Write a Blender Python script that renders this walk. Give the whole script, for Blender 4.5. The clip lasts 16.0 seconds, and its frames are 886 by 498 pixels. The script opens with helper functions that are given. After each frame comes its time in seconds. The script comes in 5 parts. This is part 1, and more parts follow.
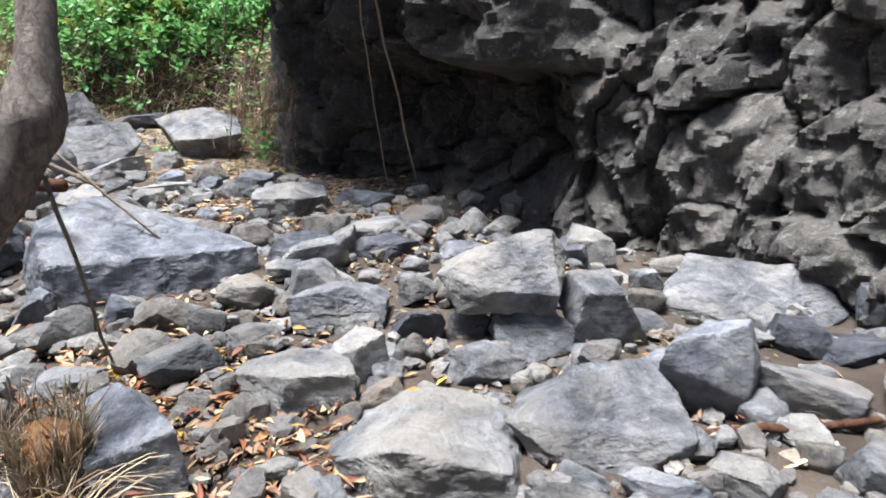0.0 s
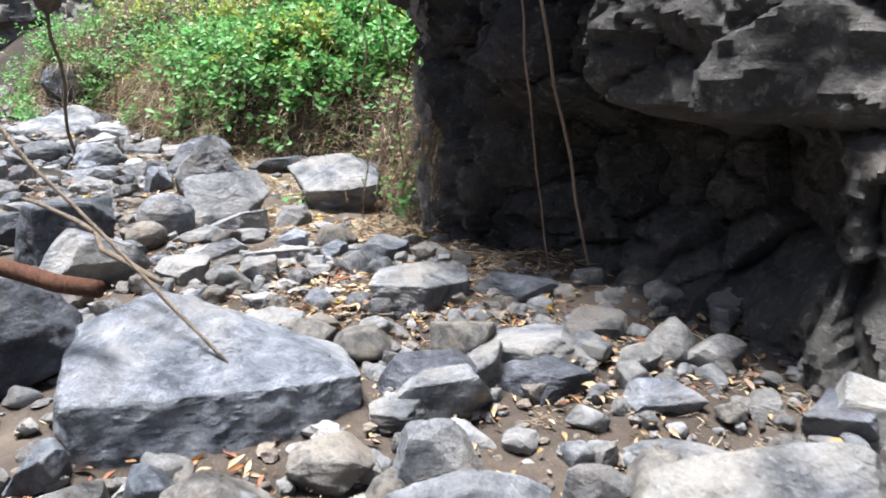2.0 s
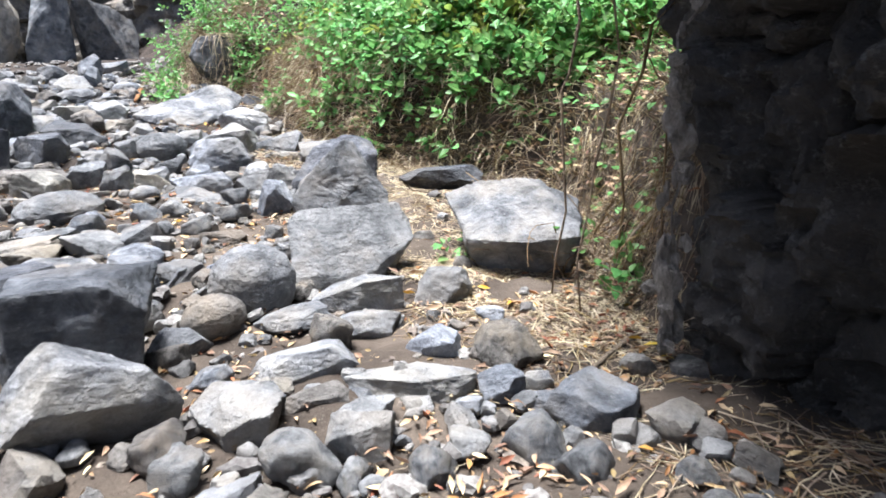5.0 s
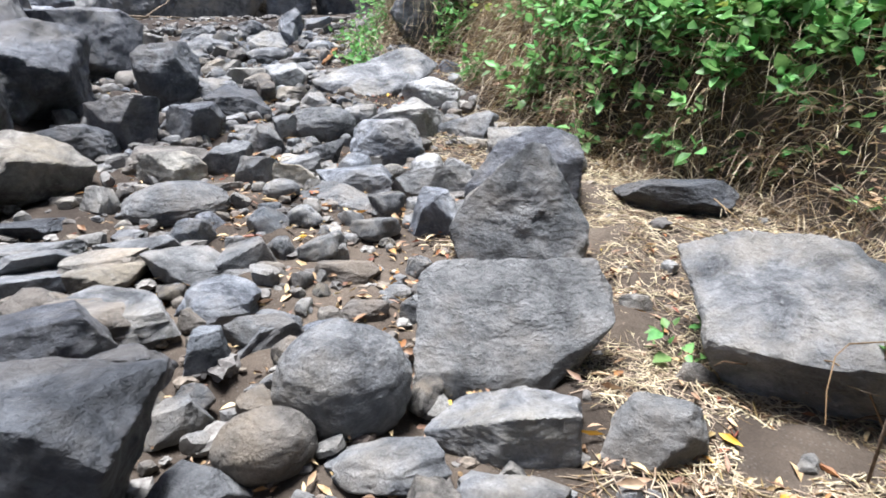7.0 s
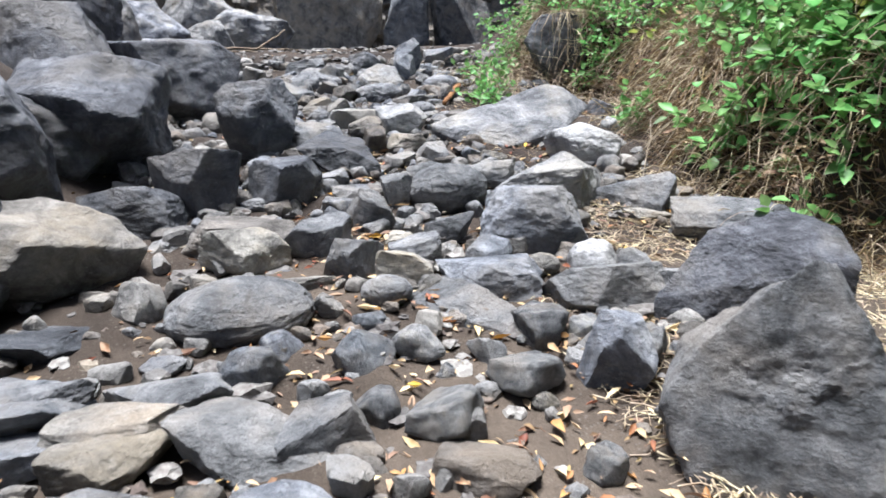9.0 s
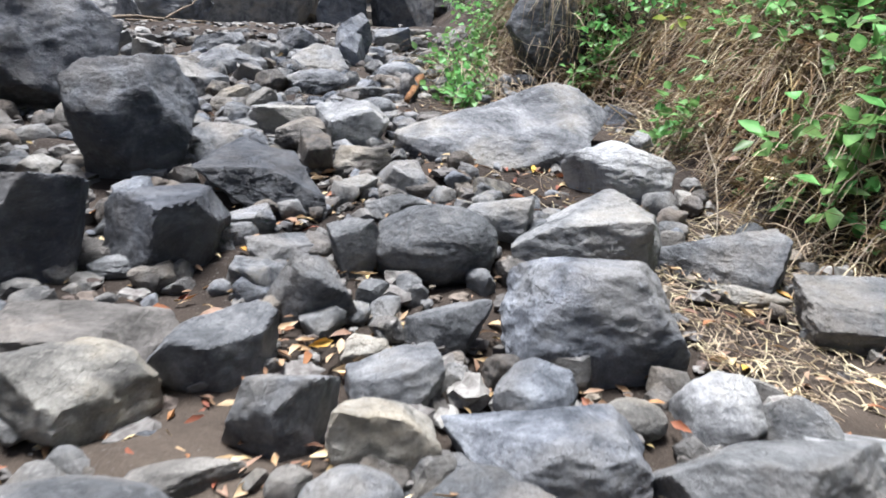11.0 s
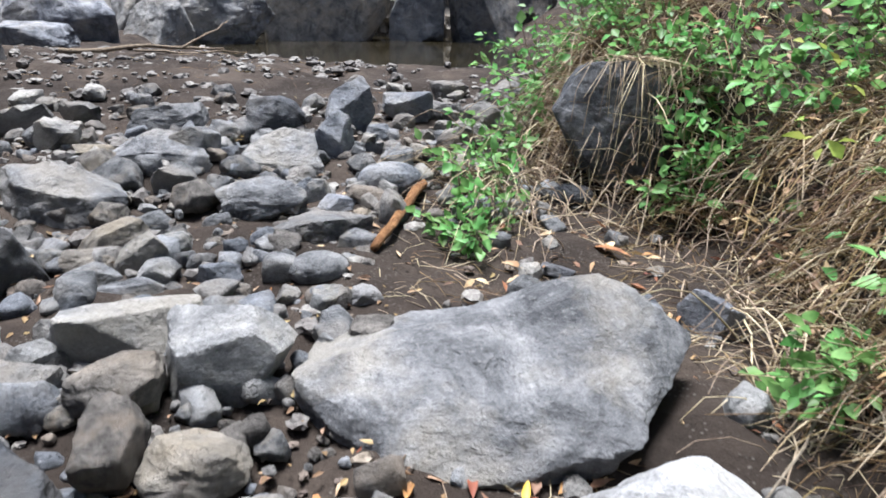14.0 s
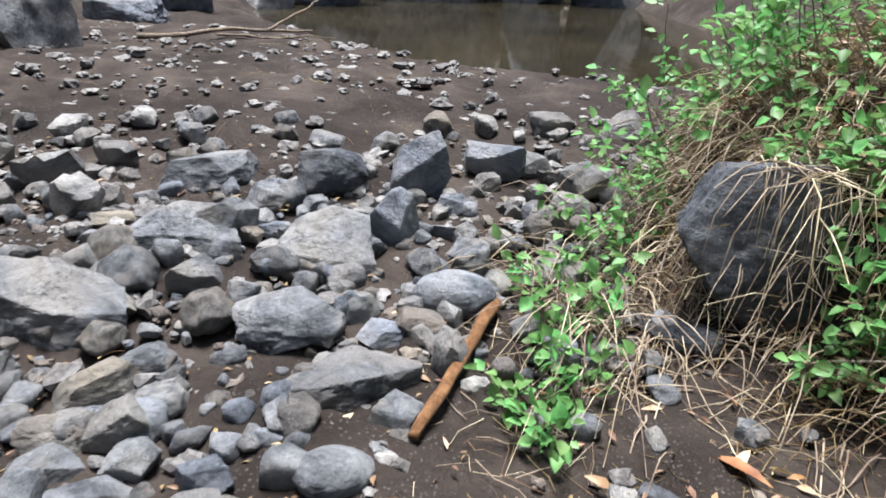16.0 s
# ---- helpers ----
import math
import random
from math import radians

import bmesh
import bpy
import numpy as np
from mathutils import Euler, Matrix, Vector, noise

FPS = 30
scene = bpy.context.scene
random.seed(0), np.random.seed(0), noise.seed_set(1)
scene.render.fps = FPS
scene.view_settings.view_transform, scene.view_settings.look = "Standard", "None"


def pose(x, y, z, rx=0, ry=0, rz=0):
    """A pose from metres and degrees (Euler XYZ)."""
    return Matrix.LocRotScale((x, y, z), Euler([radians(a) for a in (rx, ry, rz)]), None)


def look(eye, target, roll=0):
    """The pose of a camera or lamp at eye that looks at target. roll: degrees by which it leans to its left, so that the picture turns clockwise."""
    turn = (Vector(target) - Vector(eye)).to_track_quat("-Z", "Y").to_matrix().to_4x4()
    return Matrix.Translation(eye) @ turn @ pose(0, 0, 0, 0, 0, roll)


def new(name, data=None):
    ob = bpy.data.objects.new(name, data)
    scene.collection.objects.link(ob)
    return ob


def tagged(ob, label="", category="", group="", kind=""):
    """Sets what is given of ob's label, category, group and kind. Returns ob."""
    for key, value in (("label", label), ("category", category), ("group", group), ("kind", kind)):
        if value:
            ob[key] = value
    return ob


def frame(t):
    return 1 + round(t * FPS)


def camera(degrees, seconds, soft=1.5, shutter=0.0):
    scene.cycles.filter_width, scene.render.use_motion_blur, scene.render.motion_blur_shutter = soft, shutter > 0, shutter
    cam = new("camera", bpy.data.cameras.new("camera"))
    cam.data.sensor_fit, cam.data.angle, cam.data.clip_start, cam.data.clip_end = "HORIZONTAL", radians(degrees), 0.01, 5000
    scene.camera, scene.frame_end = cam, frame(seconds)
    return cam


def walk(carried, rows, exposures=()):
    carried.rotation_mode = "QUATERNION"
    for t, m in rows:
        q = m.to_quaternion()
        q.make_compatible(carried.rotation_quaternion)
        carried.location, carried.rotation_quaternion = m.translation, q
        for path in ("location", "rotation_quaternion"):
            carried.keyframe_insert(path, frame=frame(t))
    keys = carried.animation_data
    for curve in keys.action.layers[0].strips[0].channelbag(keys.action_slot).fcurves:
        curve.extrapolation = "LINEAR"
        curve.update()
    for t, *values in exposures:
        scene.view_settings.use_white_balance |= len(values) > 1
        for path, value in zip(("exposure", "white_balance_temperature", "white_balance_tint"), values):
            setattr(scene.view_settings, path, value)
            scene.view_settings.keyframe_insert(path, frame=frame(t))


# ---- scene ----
cam = camera(64.3, 16.0, soft=1.7, shutter=0.25)
EXPOSURES = [(t, stops, 6050.0, 12.0) for t, stops in ((0.0, 1.62), (1.5, 1.75), (3.0, 1.95), (5.5, 1.95), (6.5, 1.64), (8.0, 1.6), (12.0, 1.47), (16.0, 1.48))]
PATH = [
    (0, (0.000, 0.000, 1.400), (-0.709, 1.773, 0.806), -1.8),
    (0.5, (-0.137, 0.301, 1.411), (-0.935, 2.034, 0.812), -0.9),
    (1, (-0.254, 0.671, 1.457), (-1.244, 2.268, 0.771), -1.8),
    (1.5, (-0.373, 0.917, 1.489), (-1.428, 2.491, 0.850), -3.8),
    (2, (-0.668, 1.255, 1.431), (-1.761, 2.854, 0.932), -2.4),
    (2.5, (-0.925, 1.531, 1.450), (-2.161, 3.003, 0.900), -3.0),
    (3, (-1.247, 1.869, 1.484), (-2.599, 3.275, 1.043), -3.9),
    (3.2, (-1.344, 1.956, 1.510), (-2.703, 3.338, 1.020), -3.1),
    (5.3, (-2.518, 3.305, 1.546), (-3.990, 4.532, 0.972), -2.5),
    (5.5, (-2.643, 3.441, 1.510), (-4.155, 4.620, 0.943), -3.3),
    (6, (-3.028, 3.738, 1.552), (-4.571, 4.806, 0.860), -3.1),
    (6.5, (-3.354, 3.979, 1.527), (-4.985, 4.923, 0.858), -3.5),
    (7, (-3.641, 4.186, 1.531), (-5.387, 4.908, 0.873), -1.7),
    (7.5, (-3.910, 4.274, 1.505), (-5.653, 4.975, 0.819), -1.9),
    (8, (-4.298, 4.316, 1.532), (-6.065, 5.042, 0.941), -3.5),
    (8.5, (-4.681, 4.391, 1.512), (-6.510, 4.958, 0.936), -3.9),
    (8.7, (-4.842, 4.427, 1.522), (-6.707, 4.871, 0.950), -2.1),
    (10.8, (-6.524, 4.561, 1.415), (-8.299, 5.206, 0.755), -2.4),
    (11, (-6.705, 4.643, 1.438), (-8.497, 5.293, 0.833), 1.0),
    (11.5, (-7.025, 4.826, 1.456), (-8.799, 5.470, 0.795), -2.1),
    (12, (-7.430, 5.023, 1.500), (-9.209, 5.737, 0.928), -0.1),
    (12.5, (-7.670, 5.176, 1.617), (-9.402, 5.918, 0.947), -0.2),
    (13, (-7.956, 5.473, 1.695), (-9.750, 6.052, 1.026), 1.4),
    (13.5, (-8.160, 5.666, 1.880), (-9.987, 6.080, 1.180), 1.4),
    (14, (-8.401, 5.716, 1.926), (-10.255, 6.109, 1.286), 1.3),
    (14.5, (-8.632, 5.696, 2.178), (-10.418, 6.042, 1.346), -1.3),
    (15, (-8.815, 5.761, 2.292), (-10.616, 6.063, 1.477), 0.3),
    (15.5, (-9.089, 5.932, 2.405), (-10.922, 6.003, 1.607), 0.2),
    (16, (-9.432, 5.986, 2.417), (-11.261, 6.090, 1.614), 2.5),
]
walk(cam, [(t, look(eye, target, roll)) for t, eye, target, roll in PATH], exposures=EXPOSURES)

# ---- sky and light: a bright veiled sky over a shaded ravine ----
world = bpy.data.worlds.new("sky")
scene.world = world
world.use_nodes = True
sky = world.node_tree.nodes.new("ShaderNodeTexSky")
sky.sky_type, sky.sun_disc = "NISHITA", False
sky.sun_elevation, sky.sun_rotation = radians(80), radians(255)
sky.air_density, sky.dust_density = 1.0, 4.0
world.node_tree.nodes["Background"].inputs["Strength"].default_value = 0.05
world.node_tree.links.new(sky.outputs["Color"], world.node_tree.nodes["Background"].inputs["Color"])
sun = new("sun", bpy.data.lights.new("sun", "SUN"))
sun.data.energy, sun.data.angle, sun.data.color = 4.5, radians(22), (1.0, 0.98, 0.95)
sun.matrix_world = look((0, 0, 0), (math.sin(radians(255)) * -0.174, -0.174 * math.cos(radians(255)), -0.985))

# ---- materials ----
class Nodes:
    """A short way to write a material's nodes."""

    def __init__(self, name, rough=0.8, metal=0.0, spec=0.3):
        self.mat = bpy.data.materials.new(name)
        self.mat.use_nodes = True
        self.tree = self.mat.node_tree
        self.bsdf = self.tree.nodes["Principled BSDF"]
        self.bsdf.inputs["Roughness"].default_value = rough
        self.bsdf.inputs["Metallic"].default_value = metal
        self.bsdf.inputs["Specular IOR Level"].default_value = spec
        self.where = self.add("ShaderNodeTexCoord").outputs["Object"]

    def add(self, kind, **values):
        node = self.tree.nodes.new(kind)
        for key, value in values.items():
            node.inputs[key].default_value = value
        return node

    def link(self, a, b):
        self.tree.links.new(a, b)

    def noise(self, scale, detail=6.0, rough=0.6, warp=0.0, where=None):
        n = self.add("ShaderNodeTexNoise", Scale=scale, Detail=detail, Roughness=rough, Distortion=warp)
        self.link(where or self.where, n.inputs["Vector"])
        return n.outputs["Fac"]

    def stretch(self, x, y, z):
        m = self.tree.nodes.new("ShaderNodeMapping")
        m.inputs["Scale"].default_value = (x, y, z)
        self.link(self.where, m.inputs["Vector"])
        return m.outputs["Vector"]

    def ramp(self, fac, *stops):
        r = self.tree.nodes.new("ShaderNodeValToRGB")
        while len(r.color_ramp.elements) < len(stops):
            r.color_ramp.elements.new(0.5)
        for e, (at, c) in zip(r.color_ramp.elements, stops):
            e.position, e.color = at, (*(c if isinstance(c, tuple) else (c, c, c)), 1)
        self.link(fac, r.inputs["Fac"])
        return r.outputs["Color"]

    def mix(self, fac, a, b, mode="MIX"):
        m = self.tree.nodes.new("ShaderNodeMix")
        m.data_type, m.blend_type = "RGBA", mode
        for socket, value in ((m.inputs[0], fac), (m.inputs[6], a), (m.inputs[7], b)):
            if isinstance(value, (int, float)):
                socket.default_value = value
            elif isinstance(value, tuple):
                socket.default_value = (*value, 1)
            else:
                self.link(value, socket)
        return m.outputs[2]

    def vary(self, colour, value=0.35, hue=0.02, island=False):
        """Each object, or each loose piece, a little lighter, darker or shifted."""
        if island:
            fac = self.tree.nodes.new("ShaderNodeNewGeometry").outputs["Random Per Island"]
        else:
            fac = self.tree.nodes.new("ShaderNodeObjectInfo").outputs["Random"]
        h = self.tree.nodes.new("ShaderNodeHueSaturation")
        v = self.add("ShaderNodeMapRange", **{"To Min": 1 - value, "To Max": 1 + value})
        u = self.add("ShaderNodeMapRange", **{"To Min": 0.5 - hue, "To Max": 0.5 + hue})
        self.link(fac, v.inputs["Value"])
        self.link(fac, u.inputs["Value"])
        self.link(v.outputs["Result"], h.inputs["Value"])
        self.link(u.outputs["Result"], h.inputs["Hue"])
        self.link(colour, h.inputs["Color"])
        return h.outputs["Color"]

    def bump(self, fac, strength=0.5, depth=0.02, under=None):
        b = self.add("ShaderNodeBump", Strength=strength, Distance=depth)
        self.link(fac, b.inputs["Height"])
        if under:
            self.link(under, b.inputs["Normal"])
        return b.outputs["Normal"]

    def done(self, colour, normal=None):
        if isinstance(colour, tuple):
            self.bsdf.inputs["Base Color"].default_value = (*colour, 1)
        else:
            self.link(colour, self.bsdf.inputs["Base Color"])
        if normal:
            self.link(normal, self.bsdf.inputs["Normal"])
        return self.mat


def rock_material(name, low, mid, high, tint, wear=0.32, rough=0.72, island=False):
    """Volcanic stone: broad patches, tan dust stains, pits, flecks and fine cracks."""
    n = Nodes(name, rough)
    shift = n.tree.nodes.new("ShaderNodeVectorMath")
    shift.operation = "MULTIPLY_ADD"
    chance = n.tree.nodes.new("ShaderNodeObjectInfo").outputs["Random"]
    n.link(chance, shift.inputs[0])
    shift.inputs[1].default_value = (17.0, 29.0, 41.0)
    n.link(n.where, shift.inputs[2])
    n.where = shift.outputs["Vector"]
    broad = n.noise(4.2, 8, 0.72, 0.5)
    base = n.ramp(broad, (0.36, low), (0.5, mid), (0.66, high))
    stain = n.ramp(n.noise(2.1, 5, 0.65), (0.46, 0.0), (0.62, 1.0))
    base = n.mix(stain, base, n.mix(0.65, base, tint))
    slant = n.tree.nodes.new("ShaderNodeMapping")
    slant.inputs["Rotation"].default_value = (0.35, 0.2, 0.0)
    slant.inputs["Scale"].default_value = (1.0, 1.0, 2.1)
    n.link(n.where, slant.inputs["Vector"])
    pitted = n.noise(30, 6, 0.72, 0.2, slant.outputs["Vector"])
    pits = n.ramp(pitted, (0.3, 0.0), (0.38, 1.0))
    base = n.mix(pits, n.mix(0.75, base, low), base)
    flecks = n.ramp(pitted, (0.57, 0.0), (0.7, 1.0))
    base = n.mix(flecks, base, n.mix(0.55, base, high))
    grain = n.noise(110, 4, 0.75)
    base = n.mix(wear, base, n.ramp(grain, (0.3, 0.28), (0.5, 0.5), (0.72, 0.8)), "OVERLAY")
    base = n.vary(base, 0.4 if island else 0.22, 0.012, island)
    layers = n.noise(6.5, 10, 0.68, 0.3)
    cracks = n.add("ShaderNodeTexVoronoi", Scale=3.4)
    cracks.feature = "DISTANCE_TO_EDGE"
    crooked = n.tree.nodes.new("ShaderNodeVectorMath")
    crooked.operation = "MULTIPLY_ADD"
    wander = n.add("ShaderNodeTexNoise", Scale=7.0, Detail=4.0)
    n.link(n.where, wander.inputs["Vector"])
    n.link(wander.outputs["Color"], crooked.inputs[0])
    crooked.inputs[1].default_value = (0.3, 0.3, 0.3)
    n.link(n.where, crooked.inputs[2])
    n.link(crooked.outputs["Vector"], cracks.inputs["Vector"])
    cut = n.ramp(cracks.outputs["Distance"], (0.0, 0.0), (0.02, 1.0))
    chips = n.add("ShaderNodeTexVoronoi", Scale=8.5)
    n.link(crooked.outputs["Vector"], chips.inputs["Vector"])
    normal = n.bump(layers, 0.9, 0.06)
    normal = n.bump(chips.outputs["Distance"], 0.35, 0.03, normal)
    ledges = n.add("ShaderNodeTexVoronoi", Scale=4.6)
    tilted = n.tree.nodes.new("ShaderNodeMapping")
    tilted.inputs["Rotation"].default_value = (0.5, 0.35, 0.2)
    tilted.inputs["Scale"].default_value = (0.8, 1.0, 2.4)
    n.link(crooked.outputs["Vector"], tilted.inputs["Vector"])
    n.link(tilted.outputs["Vector"], ledges.inputs["Vector"])
    step = n.ramp(ledges.outputs["Color"], (0.0, 0.0), (1.0, 1.0))
    normal = n.bump(step, 0.7, 0.03, normal)
    normal = n.bump(cut, 0.35, 0.015, normal)
    normal = n.bump(pitted, 0.9, 0.02, normal)
    normal = n.bump(grain, 0.35, 0.004, normal)
    return n.done(base, normal)


ROCK = {
    "white": rock_material("chalky_basalt", (0.16, 0.163, 0.166), (0.36, 0.366, 0.37), (0.56, 0.56, 0.55), (0.36, 0.34, 0.3)),
    "pale": rock_material("pale_basalt", (0.1, 0.104, 0.108), (0.228, 0.233, 0.236), (0.4, 0.4, 0.394), (0.285, 0.26, 0.22)),
    "tan": rock_material("tan_basalt", (0.11, 0.106, 0.098), (0.25, 0.238, 0.214), (0.42, 0.4, 0.36), (0.36, 0.3, 0.22)),
    "grey": rock_material("grey_basalt", (0.057, 0.061, 0.066), (0.163, 0.169, 0.177), (0.333, 0.337, 0.338), (0.235, 0.212, 0.178)),
    "brown": rock_material("brown_grey_basalt", (0.06, 0.056, 0.05), (0.16, 0.15, 0.137), (0.3, 0.28, 0.252), (0.23, 0.19, 0.14)),
    "blue": rock_material("blue_grey_basalt", (0.06, 0.068, 0.08), (0.17, 0.184, 0.208), (0.36, 0.38, 0.405), (0.24, 0.228, 0.21)),
    "dark": rock_material("dark_basalt", (0.026, 0.029, 0.035), (0.075, 0.081, 0.094), (0.2, 0.212, 0.232), (0.11, 0.1, 0.088), rough=0.5),
}


LOOSE = rock_material("mixed_basalt", (0.06, 0.06, 0.06), (0.17, 0.166, 0.158), (0.33, 0.323, 0.308), (0.24, 0.21, 0.17), island=True)


def cliff_material():
    n = Nodes("cliff_rock", 0.85)
    broad = n.noise(1.1, 6, 0.65, 0.5)
    base = n.ramp(broad, (0.3, (0.03, 0.027, 0.024)), (0.46, (0.09, 0.084, 0.075)), (0.58, (0.145, 0.135, 0.119)), (0.72, (0.24, 0.225, 0.2)))
    rust = n.ramp(n.noise(0.9, 4, 0.6), (0.55, 0.0), (0.75, 0.7))
    base = n.mix(rust, base, n.mix(0.6, base, (0.1, 0.06, 0.035)))
    grain = n.noise(45, 5, 0.75)
    base = n.mix(0.55, base, n.ramp(grain, (0.3, 0.3), (0.5, 0.5), (0.72, 0.8)), "OVERLAY")
    lichen = n.ramp(n.noise(13, 6, 0.8), (0.55, 0.0), (0.64, 0.8))
    base = n.mix(lichen, base, n.mix(0.6, base, (0.42, 0.42, 0.38)))
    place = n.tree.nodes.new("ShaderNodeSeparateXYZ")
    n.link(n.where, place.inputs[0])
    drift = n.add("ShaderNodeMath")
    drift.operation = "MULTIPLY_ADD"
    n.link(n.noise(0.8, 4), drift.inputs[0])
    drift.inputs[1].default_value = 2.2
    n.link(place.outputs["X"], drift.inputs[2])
    # overhang's shade painted into the rock colour, deeper towards lower x
    shade_mask = n.add("ShaderNodeMapRange", **{"From Min": -1.8, "From Max": 0.8, "To Min": 0.85, "To Max": 0.0})
    n.link(drift.outputs[0], shade_mask.inputs["Value"])
    base = n.mix(shade_mask.outputs["Result"], base, n.mix(0.65, base, (0.018, 0.017, 0.018)))
    normal = n.bump(n.noise(7, 8, 0.7, 0.3), 1.0, 0.1)
    normal = n.bump(grain, 0.5, 0.01, normal)
    return n.done(base, normal)


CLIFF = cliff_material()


def ground_material():
    n = Nodes("dirt", 0.92, spec=0.2)
    broad = n.noise(1.3, 6, 0.65, 0.4)
    base = n.ramp(broad, (0.3, (0.016, 0.012, 0.0095)), (0.5, (0.034, 0.026, 0.021)), (0.7, (0.075, 0.059, 0.047)))
    place = n.tree.nodes.new("ShaderNodeSeparateXYZ")
    n.link(n.where, place.inputs[0])
    dry = n.add("ShaderNodeMapRange", **{"From Min": -9.5, "From Max": -7.0, "To Min": 0.0, "To Max": 0.42})
    n.link(place.outputs["X"], dry.inputs["Value"])
    base = n.mix(dry.outputs["Result"], base, n.ramp(broad, (0.3, (0.07, 0.056, 0.044)), (0.5, (0.135, 0.108, 0.083)), (0.7, (0.24, 0.195, 0.15))))
    grit = n.add("ShaderNodeTexVoronoi", Scale=55.0)
    n.link(n.where, grit.inputs["Vector"])
    stones = n.ramp(grit.outputs["Distance"], (0.18, 1.0), (0.34, 0.0))
    some = n.ramp(n.noise(5, 4, 0.6), (0.48, 0.0), (0.62, 0.8))
    speck = n.mix(1.0, stones, some, "MULTIPLY")
    base = n.mix(speck, base, n.mix(0.5, base, (0.2, 0.185, 0.165)))
    grain = n.noise(120, 4, 0.75)
    base = n.mix(0.5, base, n.ramp(grain, (0.3, 0.3), (0.5, 0.5), (0.7, 0.75)), "OVERLAY")
    normal = n.bump(n.noise(14, 8, 0.75), 0.8, 0.04)
    normal = n.bump(speck, 0.5, 0.012, normal)
    return n.done(base, n.bump(grain, 0.4, 0.006, normal))


DIRT = ground_material()


def plant_material(name, low, high, shine=0.45, through_light=0.25, value=0.35):
    n = Nodes(name, shine)
    base = n.vary(n.ramp(n.noise(9, 3), (0.35, low), (0.65, high)), value, 0.025, island=True)
    n.bsdf.inputs["Subsurface Weight"].default_value = 0.0
    n.bsdf.inputs["Transmission Weight"].default_value = 0.0
    glow = n.add("ShaderNodeBsdfTranslucent")
    n.link(base, glow.inputs["Color"])
    both = n.add("ShaderNodeMixShader", Fac=through_light)
    n.link(n.bsdf.outputs["BSDF"], both.inputs[1])
    n.link(glow.outputs["BSDF"], both.inputs[2])
    n.link(both.outputs["Shader"], n.tree.nodes["Material Output"].inputs["Surface"])
    return n.done(base)


LEAF = plant_material("green_leaf", (0.078, 0.2, 0.05), (0.23, 0.45, 0.15), through_light=0.4)
YELLOW_LEAF = plant_material("yellow_green_leaf", (0.2, 0.26, 0.05), (0.36, 0.4, 0.1), through_light=0.35)
DRY_LEAF = plant_material("dry_leaf", (0.24, 0.135, 0.07), (0.52, 0.39, 0.25), 0.6, 0.15, 0.5)
BRIGHT_LEAF = plant_material("yellow_fallen_leaf", (0.5, 0.3, 0.04), (0.62, 0.42, 0.08), 0.5, 0.15, 0.25)
RED_LEAF = plant_material("red_brown_fallen_leaf", (0.17, 0.065, 0.03), (0.36, 0.17, 0.075), 0.6, 0.15, 0.3)
STRAW = plant_material("straw", (0.24, 0.175, 0.105), (0.58, 0.49, 0.35), 0.6, 0.1, 0.45)
DARK_STRAW = plant_material("dark_straw", (0.12, 0.075, 0.035), (0.26, 0.175, 0.09), 0.7, 0.05, 0.45)


def bark_material(name, low, high):
    n = Nodes(name, 0.85)
    ridges = n.noise(26, 9, 0.75, 0.9, n.stretch(1.0, 1.0, 0.55))
    base = n.ramp(ridges, (0.3, low), (0.65, high))
    base = n.mix(0.4, base, n.ramp(n.noise(60, 4, 0.7), (0.3, 0.3), (0.7, 0.75)), "OVERLAY")
    return n.done(base, n.bump(ridges, 1.0, 0.05))


BARK = bark_material("pale_bark", (0.09, 0.07, 0.056), (0.36, 0.31, 0.26))
PALE_ROOT = bark_material("pale_root", (0.12, 0.105, 0.09), (0.42, 0.39, 0.35))
DARK_WOOD = bark_material("dark_red_wood", (0.05, 0.022, 0.012), (0.2, 0.085, 0.045))
TWIG = bark_material("twig", (0.16, 0.12, 0.085), (0.36, 0.29, 0.21))
STALK = bark_material("pale_stalk", (0.26, 0.21, 0.15), (0.56, 0.49, 0.38))
ROOT = bark_material("root", (0.2, 0.14, 0.095), (0.4, 0.3, 0.21))
BROWN_WOOD = bark_material("orange_brown_wood", (0.16, 0.065, 0.025), (0.42, 0.22, 0.095))


def water_material():
    n = Nodes("pool_water", 0.06, spec=0.5)
    n.bsdf.inputs["IOR"].default_value = 1.33
    murk = n.ramp(n.noise(0.6, 4), (0.3, (0.014, 0.012, 0.007)), (0.7, (0.036, 0.03, 0.017)))
    return n.done(murk, n.bump(n.noise(3.5, 2, 0.4), 0.06, 0.03))


WATER = water_material()


# ---- the lie of the land ----
# the bed's height along the walk, the two sides of the ravine, and the lie of the ground between them
BED_X = (-24.0, -19.0, -16.2, -15.0, -12.6, -12.0, -11.3, -10.8, -10.2, -9.0, -8.3, -7.0, -5.6, -4.8, -4.1, -3.3, -2.5, -1.0, 4.0)
BED_Z = (1.4, 1.4, 1.38, 1.38, 1.14, 1.0, 0.89, 0.86, 0.8, 0.55, 0.45, 0.30, 0.17, 0.10, 0.06, 0.10, 0.08, 0.0, -0.1)
RIGHT_X = (-30.0, -17.0, -14.0, -12.6, -11.9, -11.3, -10.6, -9.9, -9.4, -8.8, -8.0, -7.3, -6.5, -5.6, -5.0, -4.6, -4.1, -3.6, -2.6, -1.2, 0.0, 2.0, 5.0)
RIGHT_Y = (11.0, 10.2, 8.3, 7.1, 7.2, 7.55, 7.5, 7.2, 7.1, 7.05, 7.2, 7.45, 7.65, 7.4, 6.95, 6.55, 6.1, 6.1, 6.4, 6.4, 6.0, 4.4, 2.0)
